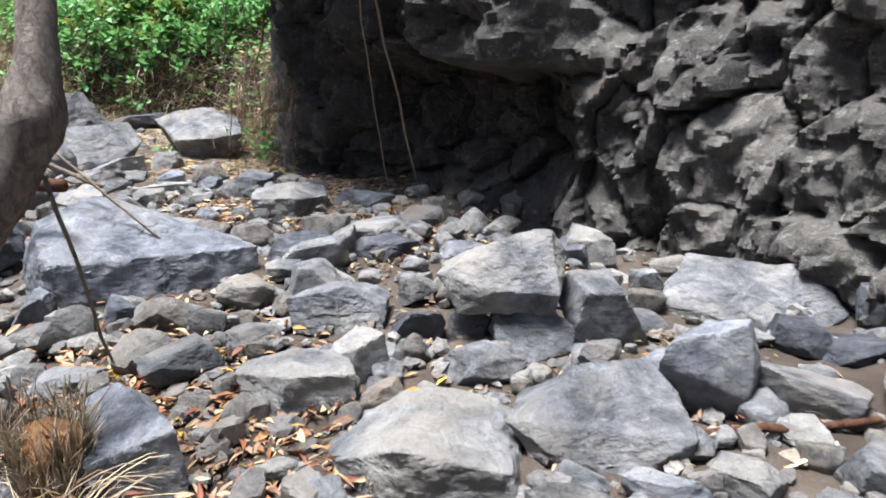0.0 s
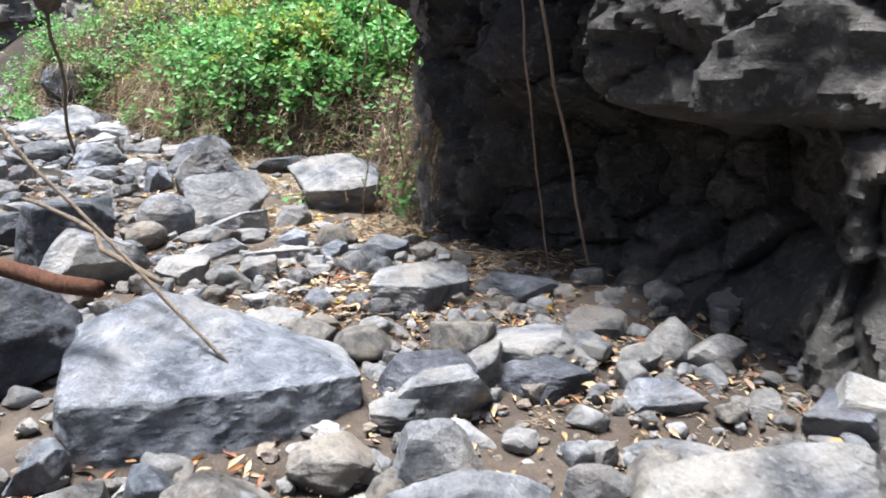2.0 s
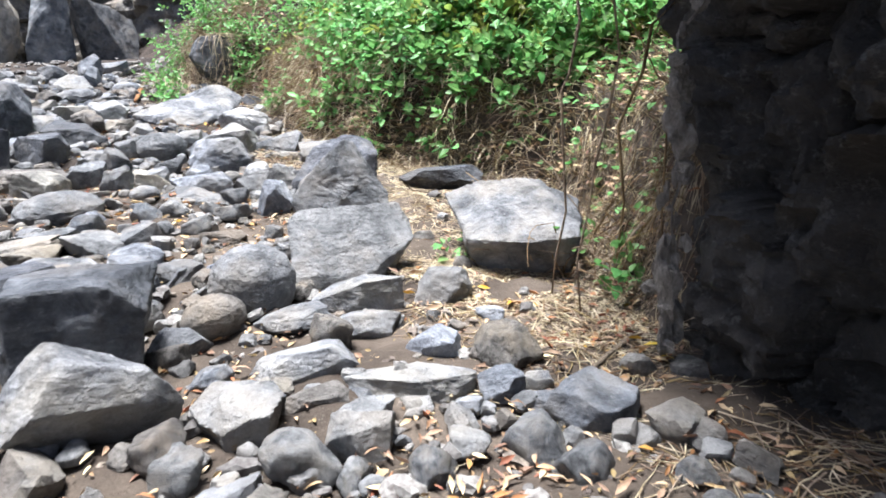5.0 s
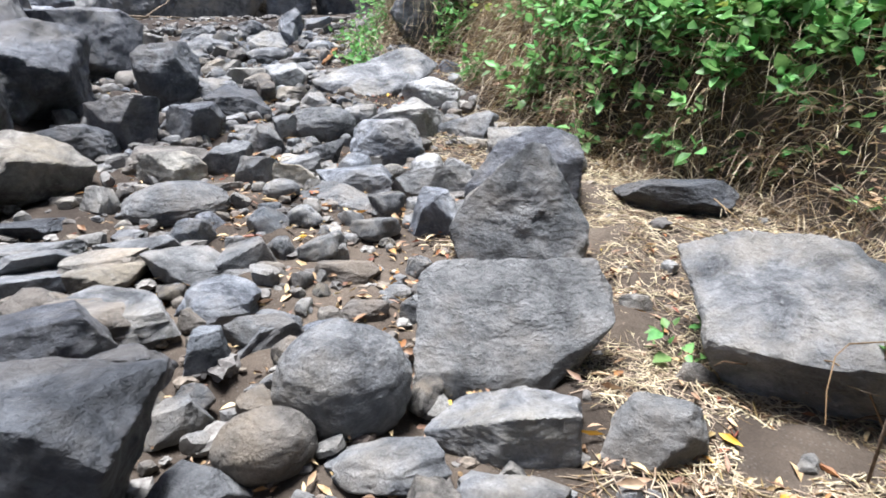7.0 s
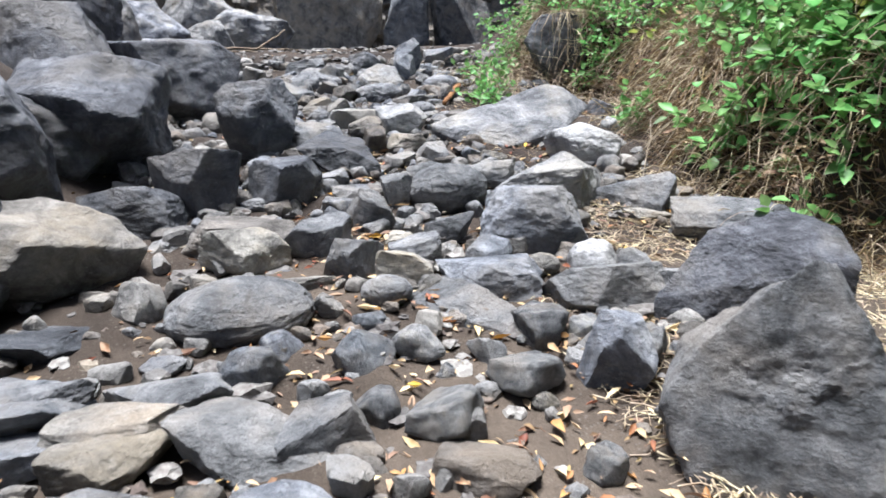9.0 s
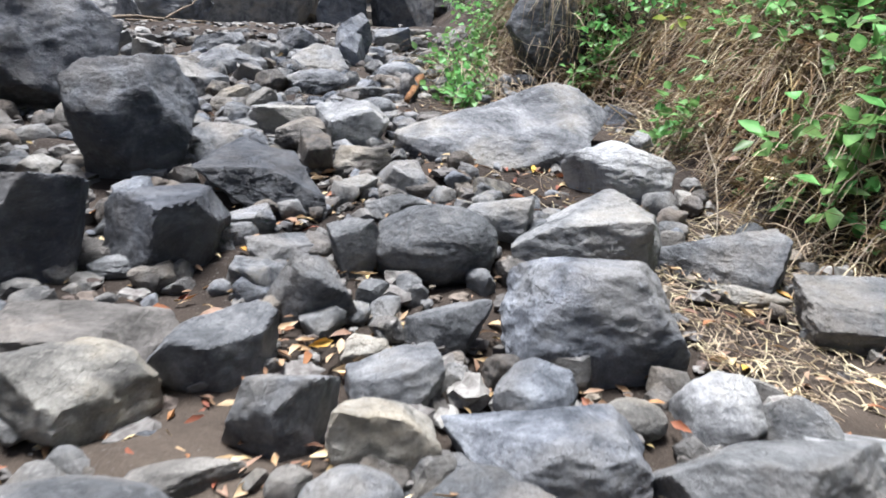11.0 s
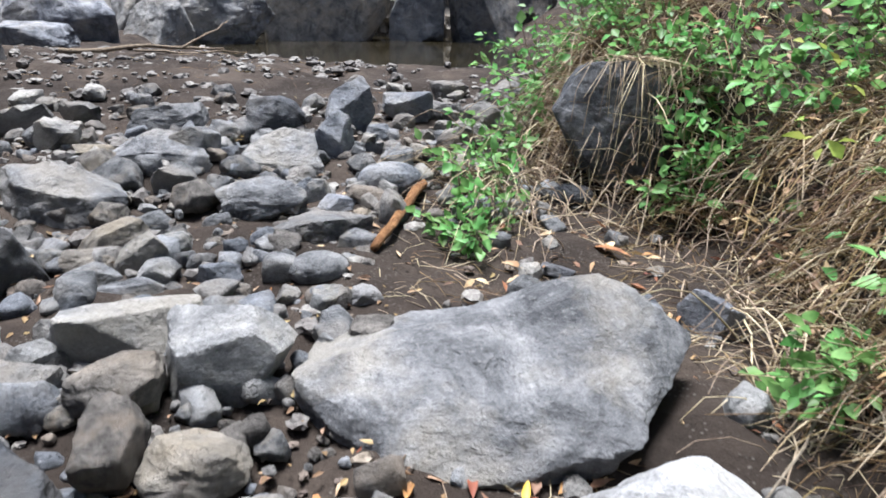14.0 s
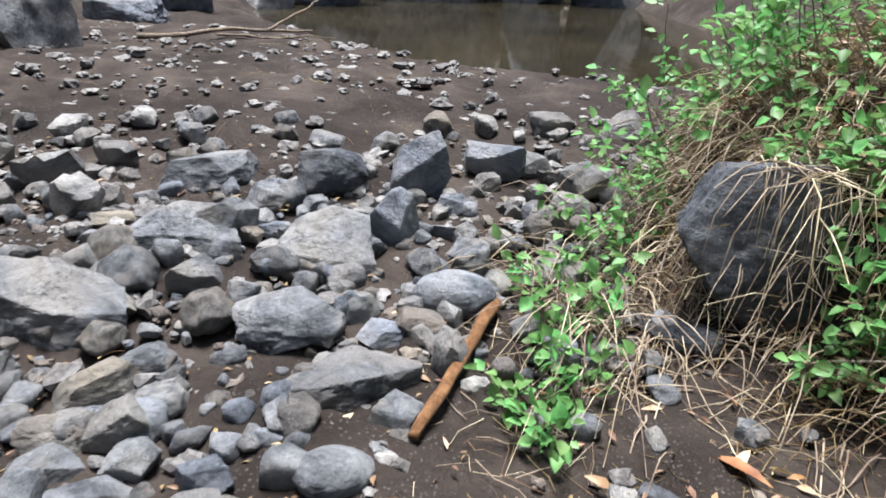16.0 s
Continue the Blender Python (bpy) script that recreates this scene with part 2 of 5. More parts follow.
LEFT_X = (-30.0, -18.0, -14.0, -10.0, -7.0, -5.4, -4.0, -2.6, -1.6, 0.5, 5.0)
LEFT_Y = (1.0, 1.6, 3.2, 3.5, 3.0, 2.5, 1.2, -1.0, -2.6, -6.0, -9.0)


def smooth(a, b, v):
    v = np.clip((v - a) / (b - a), 0.0, 1.0)
    return v * v * (3 - 2 * v)


def waves(x, y, size, seed):
    """Cheap rolling relief, about 1 high."""
    k = 6.283 / size
    return (np.sin(k * (0.9 * x + 0.5 * y) + seed) * np.sin(k * (0.6 * y - 0.8 * x) + 1.7 * seed) + 0.6 * np.sin(k * (1.7 * x - 1.1 * y) + 2.3 * seed)
            + 0.4 * np.sin(k * (2.3 * y + 1.9 * x) + 0.7 * seed)) / 2


def ground_height(x, y):
    x, y = np.asarray(x, float), np.asarray(y, float)
    z = (np.interp(x - 0.25, BED_X, BED_Z) + np.interp(x, BED_X, BED_Z) + np.interp(x + 0.25, BED_X, BED_Z)) / 3
    over = np.maximum(0.0, y - np.interp(x, RIGHT_X, RIGHT_Y) - 0.12 * waves(x, y, 1.3, 2.0))
    z = z + (0.5 + 0.3 * smooth(-9.2, -8.0, x)) * smooth(0.0, 0.5, over) + 0.5 * np.maximum(0.0, over - 0.25)
    under = np.maximum(0.0, np.interp(x, LEFT_X, LEFT_Y) - y)
    z = z + 0.55 * under + 0.25 * smooth(0, 1.0, under)
    shore = y - np.interp(x, (-27.0, -20.5, -18.0, -16.5, -15.7, -15.4), (2.4, 3.3, 4.7, 5.9, 6.7, 8.2)) + 0.15 * waves(x, y, 1.7, 3.0)
    z = z - 0.4 * smooth(-0.15, 0.7, shore) * (1 - smooth(-15.4, -14.8, x)) * (y < 12)
    return z + 0.035 * waves(x, y, 1.1, 1.0) + 0.014 * waves(x, y, 0.37, 4.0)


# ---- builders ----
def lattice(p, seed):
    """Smooth value noise at the places p, between -1 and 1."""
    i = np.floor(p).astype(np.int64)
    f = p - i
    f = f * f * (3 - 2 * f)

    def corner(a, b, c):
        n = (i[:, 0] + a) * 374761393 + (i[:, 1] + b) * 668265263 + (i[:, 2] + c) * 2147483647 + seed * 974711
        n = (n ^ (n >> 13)) * 1274126177
        n = (n ^ (n >> 16)) & 0xFFFF
        return n / 32767.5 - 1

    out = 0
    for a in (0, 1):
        for b in (0, 1):
            for c in (0, 1):
                w = (f[:, 0] if a else 1 - f[:, 0]) * (f[:, 1] if b else 1 - f[:, 1]) * (f[:, 2] if c else 1 - f[:, 2])
                out = out + w * corner(a, b, c)
    return out


def rough_noise(p, seed, octaves=4, gain=0.5):
    total, size = 0, 1.0
    for k in range(octaves):
        total = total + size * lattice(p * 2.03 ** k, seed + 31 * k)
        size *= gain
    return total


def mesh_of(name, verts, faces, material, flat=False, crisp=0):
    me = bpy.data.meshes.new(name)
    me.from_pydata([tuple(v) for v in verts], [], [tuple(f) for f in faces])
    me.materials.append(material)
    me.polygons.foreach_set("use_smooth", [not flat] * len(me.polygons))
    me.update()
    if crisp:
        me.set_sharp_from_angle(angle=radians(crisp))
    return me


def part(name, mesh, parent, label=""):
    ob = new(name, mesh)
    ob.parent = parent
    return tagged(ob, label)


SPHERES = {}


def sphere(detail):
    if detail not in SPHERES:
        bm = bmesh.new()
        bmesh.ops.create_icosphere(bm, subdivisions=detail, radius=1)
        bm.verts.ensure_lookup_table()
        SPHERES[detail] = (np.array([v.co[:] for v in bm.verts]), [tuple(v.index for v in f.verts) for f in bm.faces])
        bm.free()
    return SPHERES[detail]


# for each form: planes near the axes (their offsets), other planes, sharpness of the edges, relief
FORMS = {
    "block": ((0.84, 0.84, 0.7), 9, 90.0, 0.035),
    "slab": ((0.94, 0.94, 0.6), 9, 90.0, 0.035),
    "wedge": ((0.92, 0.88, 0.9), 10, 90.0, 0.035),
    "lump": ((0.9, 0.9, 0.85), 16, 34.0, 0.045),
    "round": ((1.0, 1.0, 1.0), 0, 2.0, 0.035),
}


def rock_shape(w, d, h, form, seed, detail):
    """Vertices of a broken or worn stone w wide, d deep and h high, its foot a little below 0."""
    axes, more, sharp, relief = FORMS[form]
    rng = np.random.default_rng(seed)
    way, faces = sphere(detail)
    normals, offsets = [], []
    a = rng.uniform(-0.6, 0.6)
    swing = np.array([[math.cos(a), -math.sin(a), 0], [math.sin(a), math.cos(a), 0], [0, 0, 1]])
    for k in range(3):
        for sign in (1, -1):
            n = np.zeros(3)
            n[k] = sign
            normals.append(swing @ n + rng.normal(0, 0.2, 3) + (0, 0, rng.normal(0.08, 0.25) if k < 2 else 0))
            offsets.append(axes[k] * rng.uniform(0.85, 1.12))
    for _ in range(more):
        n = rng.normal(0, 1, 3)
        if form == "wedge":
            n[2] = abs(n[2]) * 0.8 + 0.3
        normals.append(n)
        offsets.append(rng.uniform(0.72, 0.98))
    normals = np.array(normals)
    normals /= np.linalg.norm(normals, axis=1)[:, None]
    near = np.maximum(way @ normals.T, 1e-4) / np.array(offsets)
    if form == "round":
        reach = np.ones(len(way))
    else:
        scale = near.max(axis=1)
        reach = 1 / (scale * ((near / scale[:, None]) ** sharp).sum(axis=1) ** (1 / sharp))
    p = way * reach[:, None]
    p = p + relief * 1.2 * way * rough_noise(p * 1.6 + seed, seed, 3)[:, None]
    chips = rough_noise(p * (4.0, 4.0, 6.5) + 3 * seed, seed + 7, 3, 0.55)
    p = p + relief * 0.6 * way * (0.6 * np.floor(chips * 3) / 3 + 0.4 * chips)[:, None]
    low, high = p.min(axis=0), p.max(axis=0)
    p = (p - low) / (high - low)
    return (p - (0.5, 0.5, 0.0)) * (w, d, 1.22 * h) - (0, 0, 0.22 * h), faces


PLACED = []
WORDS = {"white": "chalky white-grey", "tan": "tan-stained grey", "pale": "pale grey", "grey": "mid-grey", "brown": "brownish grey", "blue": "blue-grey", "dark": "dark grey"}
SHAPES = {"block": "angular", "slab": "flat-topped", "wedge": "wedge-shaped", "lump": "uneven", "round": "rounded"}


def rock(x, y, w, d, h, turn, form, tone, seed, z=None, where="bedded in the dry stream bed"):
    kind = "boulder" if w > 0.5 else "rock" if w > 0.22 else "stone"
    verts, faces = rock_shape(w, d, h, form, seed, 6 if w > 0.45 else 5 if w > 0.15 else 4)
    ob = new(kind, mesh_of(kind, verts, faces, ROCK[tone], crisp=0 if form == "round" else 24))
    if z is None:
        a, spread = radians(turn), [(0, 0), (0.3 * w, 0), (-0.3 * w, 0), (0, 0.3 * d), (0, -0.3 * d)]
        z = min(float(ground_height(x + u * math.cos(a) - v * math.sin(a), y + u * math.sin(a) + v * math.cos(a))) for u, v in spread)
    ob.matrix_basis = pose(x, y, z, 0, 0, turn)
    PLACED.append((x, y, 0.5 * max(w, d)))
    return tagged(ob, f"{WORDS[tone]} {SHAPES[form]} basalt {kind} {where}", kind, "rocks of the stream bed")


def hewn(x, y, z, turn, tone, seed, corners):
    """A large broken stone whose main corners are given, about its foot."""
    hull = bmesh.new()
    for c in corners:
        hull.verts.new(c)
    bmesh.ops.convex_hull(hull, input=hull.verts)
    bmesh.ops.recalc_face_normals(hull, faces=hull.faces)
    pts = np.array(corners)
    middle = (pts.min(axis=0) + pts.max(axis=0)) / 2 * 0.5 + pts.mean(axis=0) * 0.5
    planes = {}
    for f in hull.faces:
        n = np.array(f.normal[:])
        off = float(n @ (np.array(f.verts[0].co[:]) - middle))
        if off > 0.01:
            planes[tuple(np.round(n, 1))] = (n, off)
    hull.free()
    normals, offsets = np.array([p[0] for p in planes.values()]), np.array([p[1] for p in planes.values()])
    span = pts.max(axis=0) - pts.min(axis=0)
    way, faces = sphere(6)
    way = way * np.maximum(span, 0.25 * span.max())
    way = way / np.linalg.norm(way, axis=1)[:, None]
    near = np.maximum(way @ normals.T, 1e-5) / offsets
    scale = near.max(axis=1)
    reach = 1 / (scale * ((near / scale[:, None]) ** 130).sum(axis=1) ** (1 / 130))
    p = way * reach[:, None]
    size = float(span[:2].mean())
    p = p + 0.018 * size * way * rough_noise(p * 2.2 / size + seed, seed, 3)[:, None]
    flakes = rough_noise(p * np.array([6.0, 6.0, 9.0]) / size + 3 * seed, seed + 7, 4, 0.55)
    p = p + 0.026 * size * way * (np.floor(flakes * 2.5) / 2.5 * 0.5 + flakes * 0.5 - 0.2)[:, None] * 0.7
    ob = new("boulder", mesh_of("boulder", p + middle, faces, ROCK[tone], crisp=20))
    ob.matrix_basis = pose(x, y, z, 0, 0, turn)
    PLACED.append((x, y, 0.5 * float(max(span[0], span[1]))))
    return tagged(ob, f"{WORDS[tone]} sharp-edged broken basalt boulder bedded in the dry stream bed", "boulder", "rocks of the stream bed")


def tube(points, radii, sides=6, seed=0, knobs=0.0):
    """Vertices and faces of a round stem along the points."""
    pts = [Vector(p) for p in points]
    rng = np.random.default_rng(seed)
    verts, faces = [], []
    for i, p in enumerate(pts):
        ahead = (pts[min(i + 1, len(pts) - 1)] - pts[max(i - 1, 0)]).normalized()
        side = ahead.cross(Vector((0.31, 0.17, 0.93))).normalized()
        up = side.cross(ahead)
        for k in range(sides):
            a = 2 * math.pi * k / sides
            r = float(radii[i] * (1 + knobs * rng.normal()))
            verts.append(p + r * (math.cos(a) * side + math.sin(a) * up))
    for i in range(len(pts) - 1):
        for k in range(sides):
            a, b = i * sides + k, i * sides + (k + 1) % sides
            faces.append((a, b, b + sides, a + sides))
    faces.append(tuple(range(sides))[::-1])
    faces.append(tuple((len(pts) - 1) * sides + k for k in range(sides)))
    return verts, faces


def bent(a, b, steps=8, sag=0.0, wobble=0.02, seed=0):
    """Points from a to b, sagging in the middle and a little crooked."""
    rng = np.random.default_rng(seed)
    a, b = np.array(a, float), np.array(b, float)
    out = []
    walk_off = np.zeros(3)
    for i in range(steps + 1):
        u = i / steps
        walk_off = walk_off * 0.7 + rng.normal(0, wobble, 3)
        out.append(a + (b - a) * u - np.array([0, 0, sag * 4 * u * (1 - u)]) + walk_off * math.sin(math.pi * min(1, max(0, u))))
    return out


class Pile:
    """Many small pieces gathered into one mesh."""

    def __init__(self):
        self.verts, self.faces = [], []

    def add(self, verts, faces):
        n = len(self.verts)
        self.verts.extend(verts)
        self.faces.extend(tuple(i + n for i in f) for f in faces)

    def leaf(self, at, along, up, length, width, curl=0.15, fold=0.2):
        """A pointed leaf of two folded halves."""
        a, u = np.array(along, float), np.array(up, float)
        a /= np.linalg.norm(a) + 1e-9
        s = np.cross(a, u)
        s /= np.linalg.norm(s) + 1e-9
        u = np.cross(s, a)
        p = np.array(at, float)
        mid, tip = p + a * length * 0.5 + u * length * curl * 0.5, p + a * length - u * length * curl * 0.3
        low = p + a * length * 0.36
        self.add([p, low + s * width / 2 + u * width * fold, mid - u * width * 0.12, low - s * width / 2 + u * width * fold, tip,
                  p + a * length * 0.7 + s * width * 0.33 + u * width * fold * 0.6, p + a * length * 0.7 - s * width * 0.33 + u * width * fold * 0.6],
                 [(0, 1, 2), (0, 2, 3), (1, 5, 2), (2, 6, 3), (2, 5, 4), (2, 4, 6)])

    def blade(self, points, width):
        """A thin three-sided stalk along the points."""
        v, f = tube(points, [width * (1 - 0.6 * i / (len(points) - 1)) for i in range(len(points))], 3)
        self.add(v, f[:-2])

    def mesh(self, name, material, flat=False):
        return mesh_of(name, self.verts, self.faces, material, flat)


def on_ground(x, y, lift=0.0):
    return (x, y, float(ground_height(x, y)) + lift)


# ---- the ground: one sheet, fine along the walk, coarse far out ----
def ground():
    def lines(low, high, step, far):
        inner = np.arange(low, high + step / 2, step)
        outer = [1.0, 2.2, 4.0, 7.0, 12.0, 22.0, 45.0, 90.0, far]
        return np.concatenate([[low - o for o in outer[::-1]], inner, [high + o for o in outer]])

    xs, ys = lines(-22.0, 2.5, 0.07, 400.0), lines(-1.0, 9.5, 0.07, 400.0)
    gx, gy = np.meshgrid(xs, ys, indexing="ij")
    cx, cy = np.clip(gx, -30, 14), np.clip(gy, -10, 16)
    z = ground_height(cx, cy)
    p = np.stack([gx.ravel(), gy.ravel(), np.zeros(gx.size)], axis=1)
    z = z.ravel() + 0.03 * rough_noise(p * 2.2, 5, 4) + 0.012 * np.abs(rough_noise(p * 11.0, 9, 2))
    n, m = len(xs), len(ys)
    faces = [(i * m + j, (i + 1) * m + j, (i + 1) * m + j + 1, i * m + j + 1) for i in range(n - 1) for j in range(m - 1)]
    ob = new("ground", mesh_of("ground", np.stack([gx.ravel(), gy.ravel(), z], axis=1), faces, DIRT))
    tagged(ob, "brown trodden earth and grit of a ravine floor", "ground", kind="structure")


ground()


# ---- the cliff: an overhanging face of broken blocks ----
def cliff_wall(name, foot, height, seed, lean, block=0.55, deep=0.35, step=0.035, material=CLIFF, label=""):
    """foot: (x, y) corners, with the open side to the left of the way along them. lean(s, z): how far the face stands out."""
    foot = np.array(foot, float)
    seg = np.linalg.norm(np.diff(foot, axis=0), axis=1)
    along = np.concatenate([[0], np.cumsum(seg)])
    s = np.arange(0, along[-1], step)
    v = np.arange(-0.4, height, step)
    fx, fy = np.interp(s, along, foot[:, 0]), np.interp(s, along, foot[:, 1])
    k = max(3, int(0.5 / step))
    kernel = np.ones(k) / k
    fx, fy = [np.convolve(np.pad(c, k // 2 + 1, mode="edge"), kernel, "same")[k // 2 + 1:-(k // 2 + 1)] for c in (fx, fy)]
    tx, ty = np.gradient(fx), np.gradient(fy)
    size = np.hypot(tx, ty)
    nx, ny = -ty / size, tx / size
    gs, gv = np.meshgrid(np.arange(len(s)), v, indexing="ij")
    flat = gs.ravel()
    p = np.stack([fx[flat], fy[flat], gv.ravel()], axis=1)
    q = p + 0.07 * np.stack([rough_noise(p * 2.3 + 5, seed, 3), rough_noise(p * 2.3 + 11, seed + 1, 3), rough_noise(p * 2.3 + 17, seed + 2, 3)], axis=1)
    # blocks: the nearest of jittered cell centres gives each block its own depth and tilt
    cells = q / np.array([block, block, block * 0.9])
    base = np.floor(cells)
    best, second = np.full(len(q), 9e9), np.full(len(q), 9e9)
    out, tilt = np.zeros(len(q)), np.zeros(len(q))
    for a in (-1, 0, 1):
        for b in (-1, 0, 1):
            for c in (-1, 0, 1):
                cell = base + (a, b, c)
                r = [lattice(cell + 0.01, seed + 40 + k) for k in range(6)]
                centre = cell + 0.5 + 0.45 * np.stack(r[:3], axis=1)
                gap = cells - centre
                dist = (gap ** 2).sum(axis=1)
                closer = dist < best
                second = np.where(closer, best, np.minimum(second, dist))
                out = np.where(closer, r[3], out)
                tilt = np.where(closer, r[4] * (gap[:, 0] - gap[:, 1]) + 0.9 * r[5] * gap[:, 2], tilt)
                best = np.where(closer, dist, best)
    small = q / (block * 0.36)
    base = np.floor(small)
    fine, least = np.zeros(len(q)), np.full(len(q), 9e9)
    for a in (-1, 0, 1):
        for b in (-1, 0, 1):
            for c in (-1, 0, 1):
                cell = base + (a, b, c)
                r = [lattice(cell + 0.01, seed + 60 + k) for k in range(5)]
                gap = small - cell - 0.5 - 0.45 * np.stack(r[:3], axis=1)
                dist = (gap ** 2).sum(axis=1)
                fine = np.where(dist < least, r[3] + 0.7 * r[4] * (gap[:, 2] + gap[:, 0]), fine)
                least = np.minimum(least, dist)
    edge = np.clip((np.sqrt(second) - np.sqrt(best)) / 0.08, 0, 1)
    push = deep * (0.42 * out + 0.36 * tilt + 0.13 * fine) - 0.12 * (1 - edge) ** 2
    push = push + 0.16 * rough_noise(p * 0.9 + 3, seed + 3, 2) + 0.1 * rough_noise(p * 5, seed + 4, 4) + 0.03 * rough_noise(p * 13, seed + 8, 2)
    push = push + lean(p[:, 0], p[:, 2])
    x, y = p[:, 0] + nx[flat] * push, p[:, 1] + ny[flat] * push
    z = p[:, 2] + 0.04 * rough_noise(p * 3 + 7, seed + 6, 2)
    m = len(v)
    faces = [(i * m + j, (i + 1) * m + j, (i + 1) * m + j + 1, i * m + j + 1) for i in range(len(s) - 1) for j in range(m - 1)]
    # a plain back and top close the mass
    count = len(x)
    back = np.stack([fx - nx * 3.0, fy - ny * 3.0], axis=1)
    verts = np.concatenate([np.stack([x, y, z], axis=1), np.column_stack([back, np.full(len(s), height)]), np.column_stack([back, np.full(len(s), -0.4)])])
    for i in range(len(s) - 1):
        faces.append((i * m + m - 1, (i + 1) * m + m - 1, count + i + 1, count + i))
        faces.append((count + i, count + i + 1, count + len(s) + i + 1, count + len(s) + i))
    ob = new(name, mesh_of(name, verts, faces, material, crisp=28))
    return tagged(ob, label, "cliff", kind="structure")


def right_lean(x, z):
    bulge = smooth(-1.8, -0.1, x) * (0.5 * smooth(-0.35, 0.1, z) - 0.42 * np.maximum(0, z - 0.2))
    wide = (1 - smooth(-1.3, -0.8, x)) * smooth(-3.6, -2.8, x)
    notch = -0.42 * wide * smooth(-0.35, 0.3, z) * (1 - smooth(1.0, 1.25, z))
    roof = (1 - smooth(-2.1, -1.3, x)) * smooth(-3.6, -2.8, x) * 0.26 * smooth(1.0, 1.5, z)
    # overhang added mostly above the view, to keep light off the face below
    shading_brow = (1 - smooth(-2.8, -2.2, x)) * (0.6 + 0.35 * smooth(-4.1, -3.7, x)) * smooth(1.75, 2.8, z)
    foot = smooth(-2.6, -1.7, x) * (1 - smooth(-0.8, -0.3, x)) * 0.36 * (1 - smooth(0.05, 0.6, z))
    shelf = smooth(-2.1, -1.85, x) * (1 - smooth(-1.2, -0.8, x)) * (0.48 * smooth(1.05, 1.25, z) - 0.3 * np.maximum(0.0, z - 1.4))
    edge = (1 - smooth(-4.0, -3.7, x)) * 0.22 * np.clip(z - 0.3, 0.0, 1.6)
    back = -0.12 * smooth(-2.0, -1.4, x) * (1 - smooth(-0.9, -0.2, x)) * np.maximum(0.0, z - 1.35)
    return bulge + notch + roof + shading_brow + shelf + foot + edge + back


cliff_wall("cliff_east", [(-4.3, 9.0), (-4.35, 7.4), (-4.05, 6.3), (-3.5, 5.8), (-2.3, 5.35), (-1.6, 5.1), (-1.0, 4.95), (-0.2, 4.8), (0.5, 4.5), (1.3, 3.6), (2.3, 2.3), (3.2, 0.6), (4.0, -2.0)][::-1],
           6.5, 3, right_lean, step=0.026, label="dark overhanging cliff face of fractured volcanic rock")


def plain_lean(x, z):
    return -0.22 * z


cliff_wall("cliff_pool", [(-18.0, 14.5), (-24.0, 12.5), (-28.2, 9.5), (-28.8, 6.0), (-28.0, 2.5), (-24.0, -0.4), (-19.0, -1.6), (-15.0, -0.8)], 7.0, 21, plain_lean, 1.3, 0.7, 0.11, ROCK["brown"],
           label="dark rock wall closing the ravine behind the pool")
cliff_wall("cliff_west", [(-16.0, 0.2), (-12.0, 1.0), (-8.0, 0.4), (-5.5, -1.2), (-4.0, -4.0), (-2.0, -8.0)], 5.5, 33, plain_lean, 1.1, 0.6, 0.11, ROCK["grey"],
           label="grey rock wall along the far side of the ravine")


# ---- the pool under the end wall ----
def pool():
    corners = [Vector((x, y, 1.235)) for x, y in ((-29.0, 1.5), (-15.2, 4.5), (-15.2, 11.5), (-29.0, 11.5))]
    ob = new("pool", mesh_of("pool", corners, [(0, 1, 2, 3)], WATER, True))
    tagged(ob, "still brown shallow water of a small pool", "water", kind="structure")


pool()
FAR = "beside the still pool"
rock(-25.9, 6.5, 3.3, 2.2, 2.9, 92, "block", "tan", 301, 0.95, FAR)
rock(-26.1, 8.75, 1.7, 1.5, 2.6, 96, "wedge", "blue", 302, 0.95, FAR)
rock(-23.6, 4.25, 2.3, 1.5, 1.3, 84, "lump", "grey", 303, 1.1, FAR)
rock(-19.8, 2.3, 1.9, 1.3, 1.15, 100, "wedge", "blue", 304, 1.25, FAR)
rock(-18.3, 2.6, 1.0, 0.7, 0.4, 80, "lump", "blue", 305, 1.3, FAR)
rock(-22.4, 3.3, 1.3, 0.9, 0.9, 70, "lump", "pale", 306, 1.2, FAR)
rock(-25.6, 10.2, 1.9, 1.3, 2.1, 110, "block", "grey", 307, 0.95, FAR)
rock(-22.0, 1.6, 2.2, 1.5, 1.9, 100, "block", "pale", 309, 1.2, FAR)
rock(-25.3, 3.0, 2.2, 1.4, 2.2, 80, "wedge", "pale", 312, 1.1, FAR)
rock(-14.6, 1.9, 1.9, 1.4, 1.3, 70, "block", "dark", 308)
rock(-10.2, 3.3, 1.2, 1.0, 0.75, 60, "lump", "dark", 310)
rock(-16.4, 2.0, 1.8, 1.2, 1.2, 90, "wedge", "grey", 311)
rock(-8.3, 2.95, 1.1, 0.9, 0.75, 20, "lump", "dark", 331)
rock(-9.3, 2.85, 1.2, 0.9, 0.8, 70, "block", "dark", 332)
rock(-7.3, 2.75, 0.9, 0.8, 0.55, 40, "lump", "brown", 333)
rock(-6.4, 2.55, 0.9, 0.8, 0.5, 10, "block", "dark", 334)
rock(-11.2, 2.8, 1.3, 1.0, 0.9, 80, "wedge", "dark", 335)


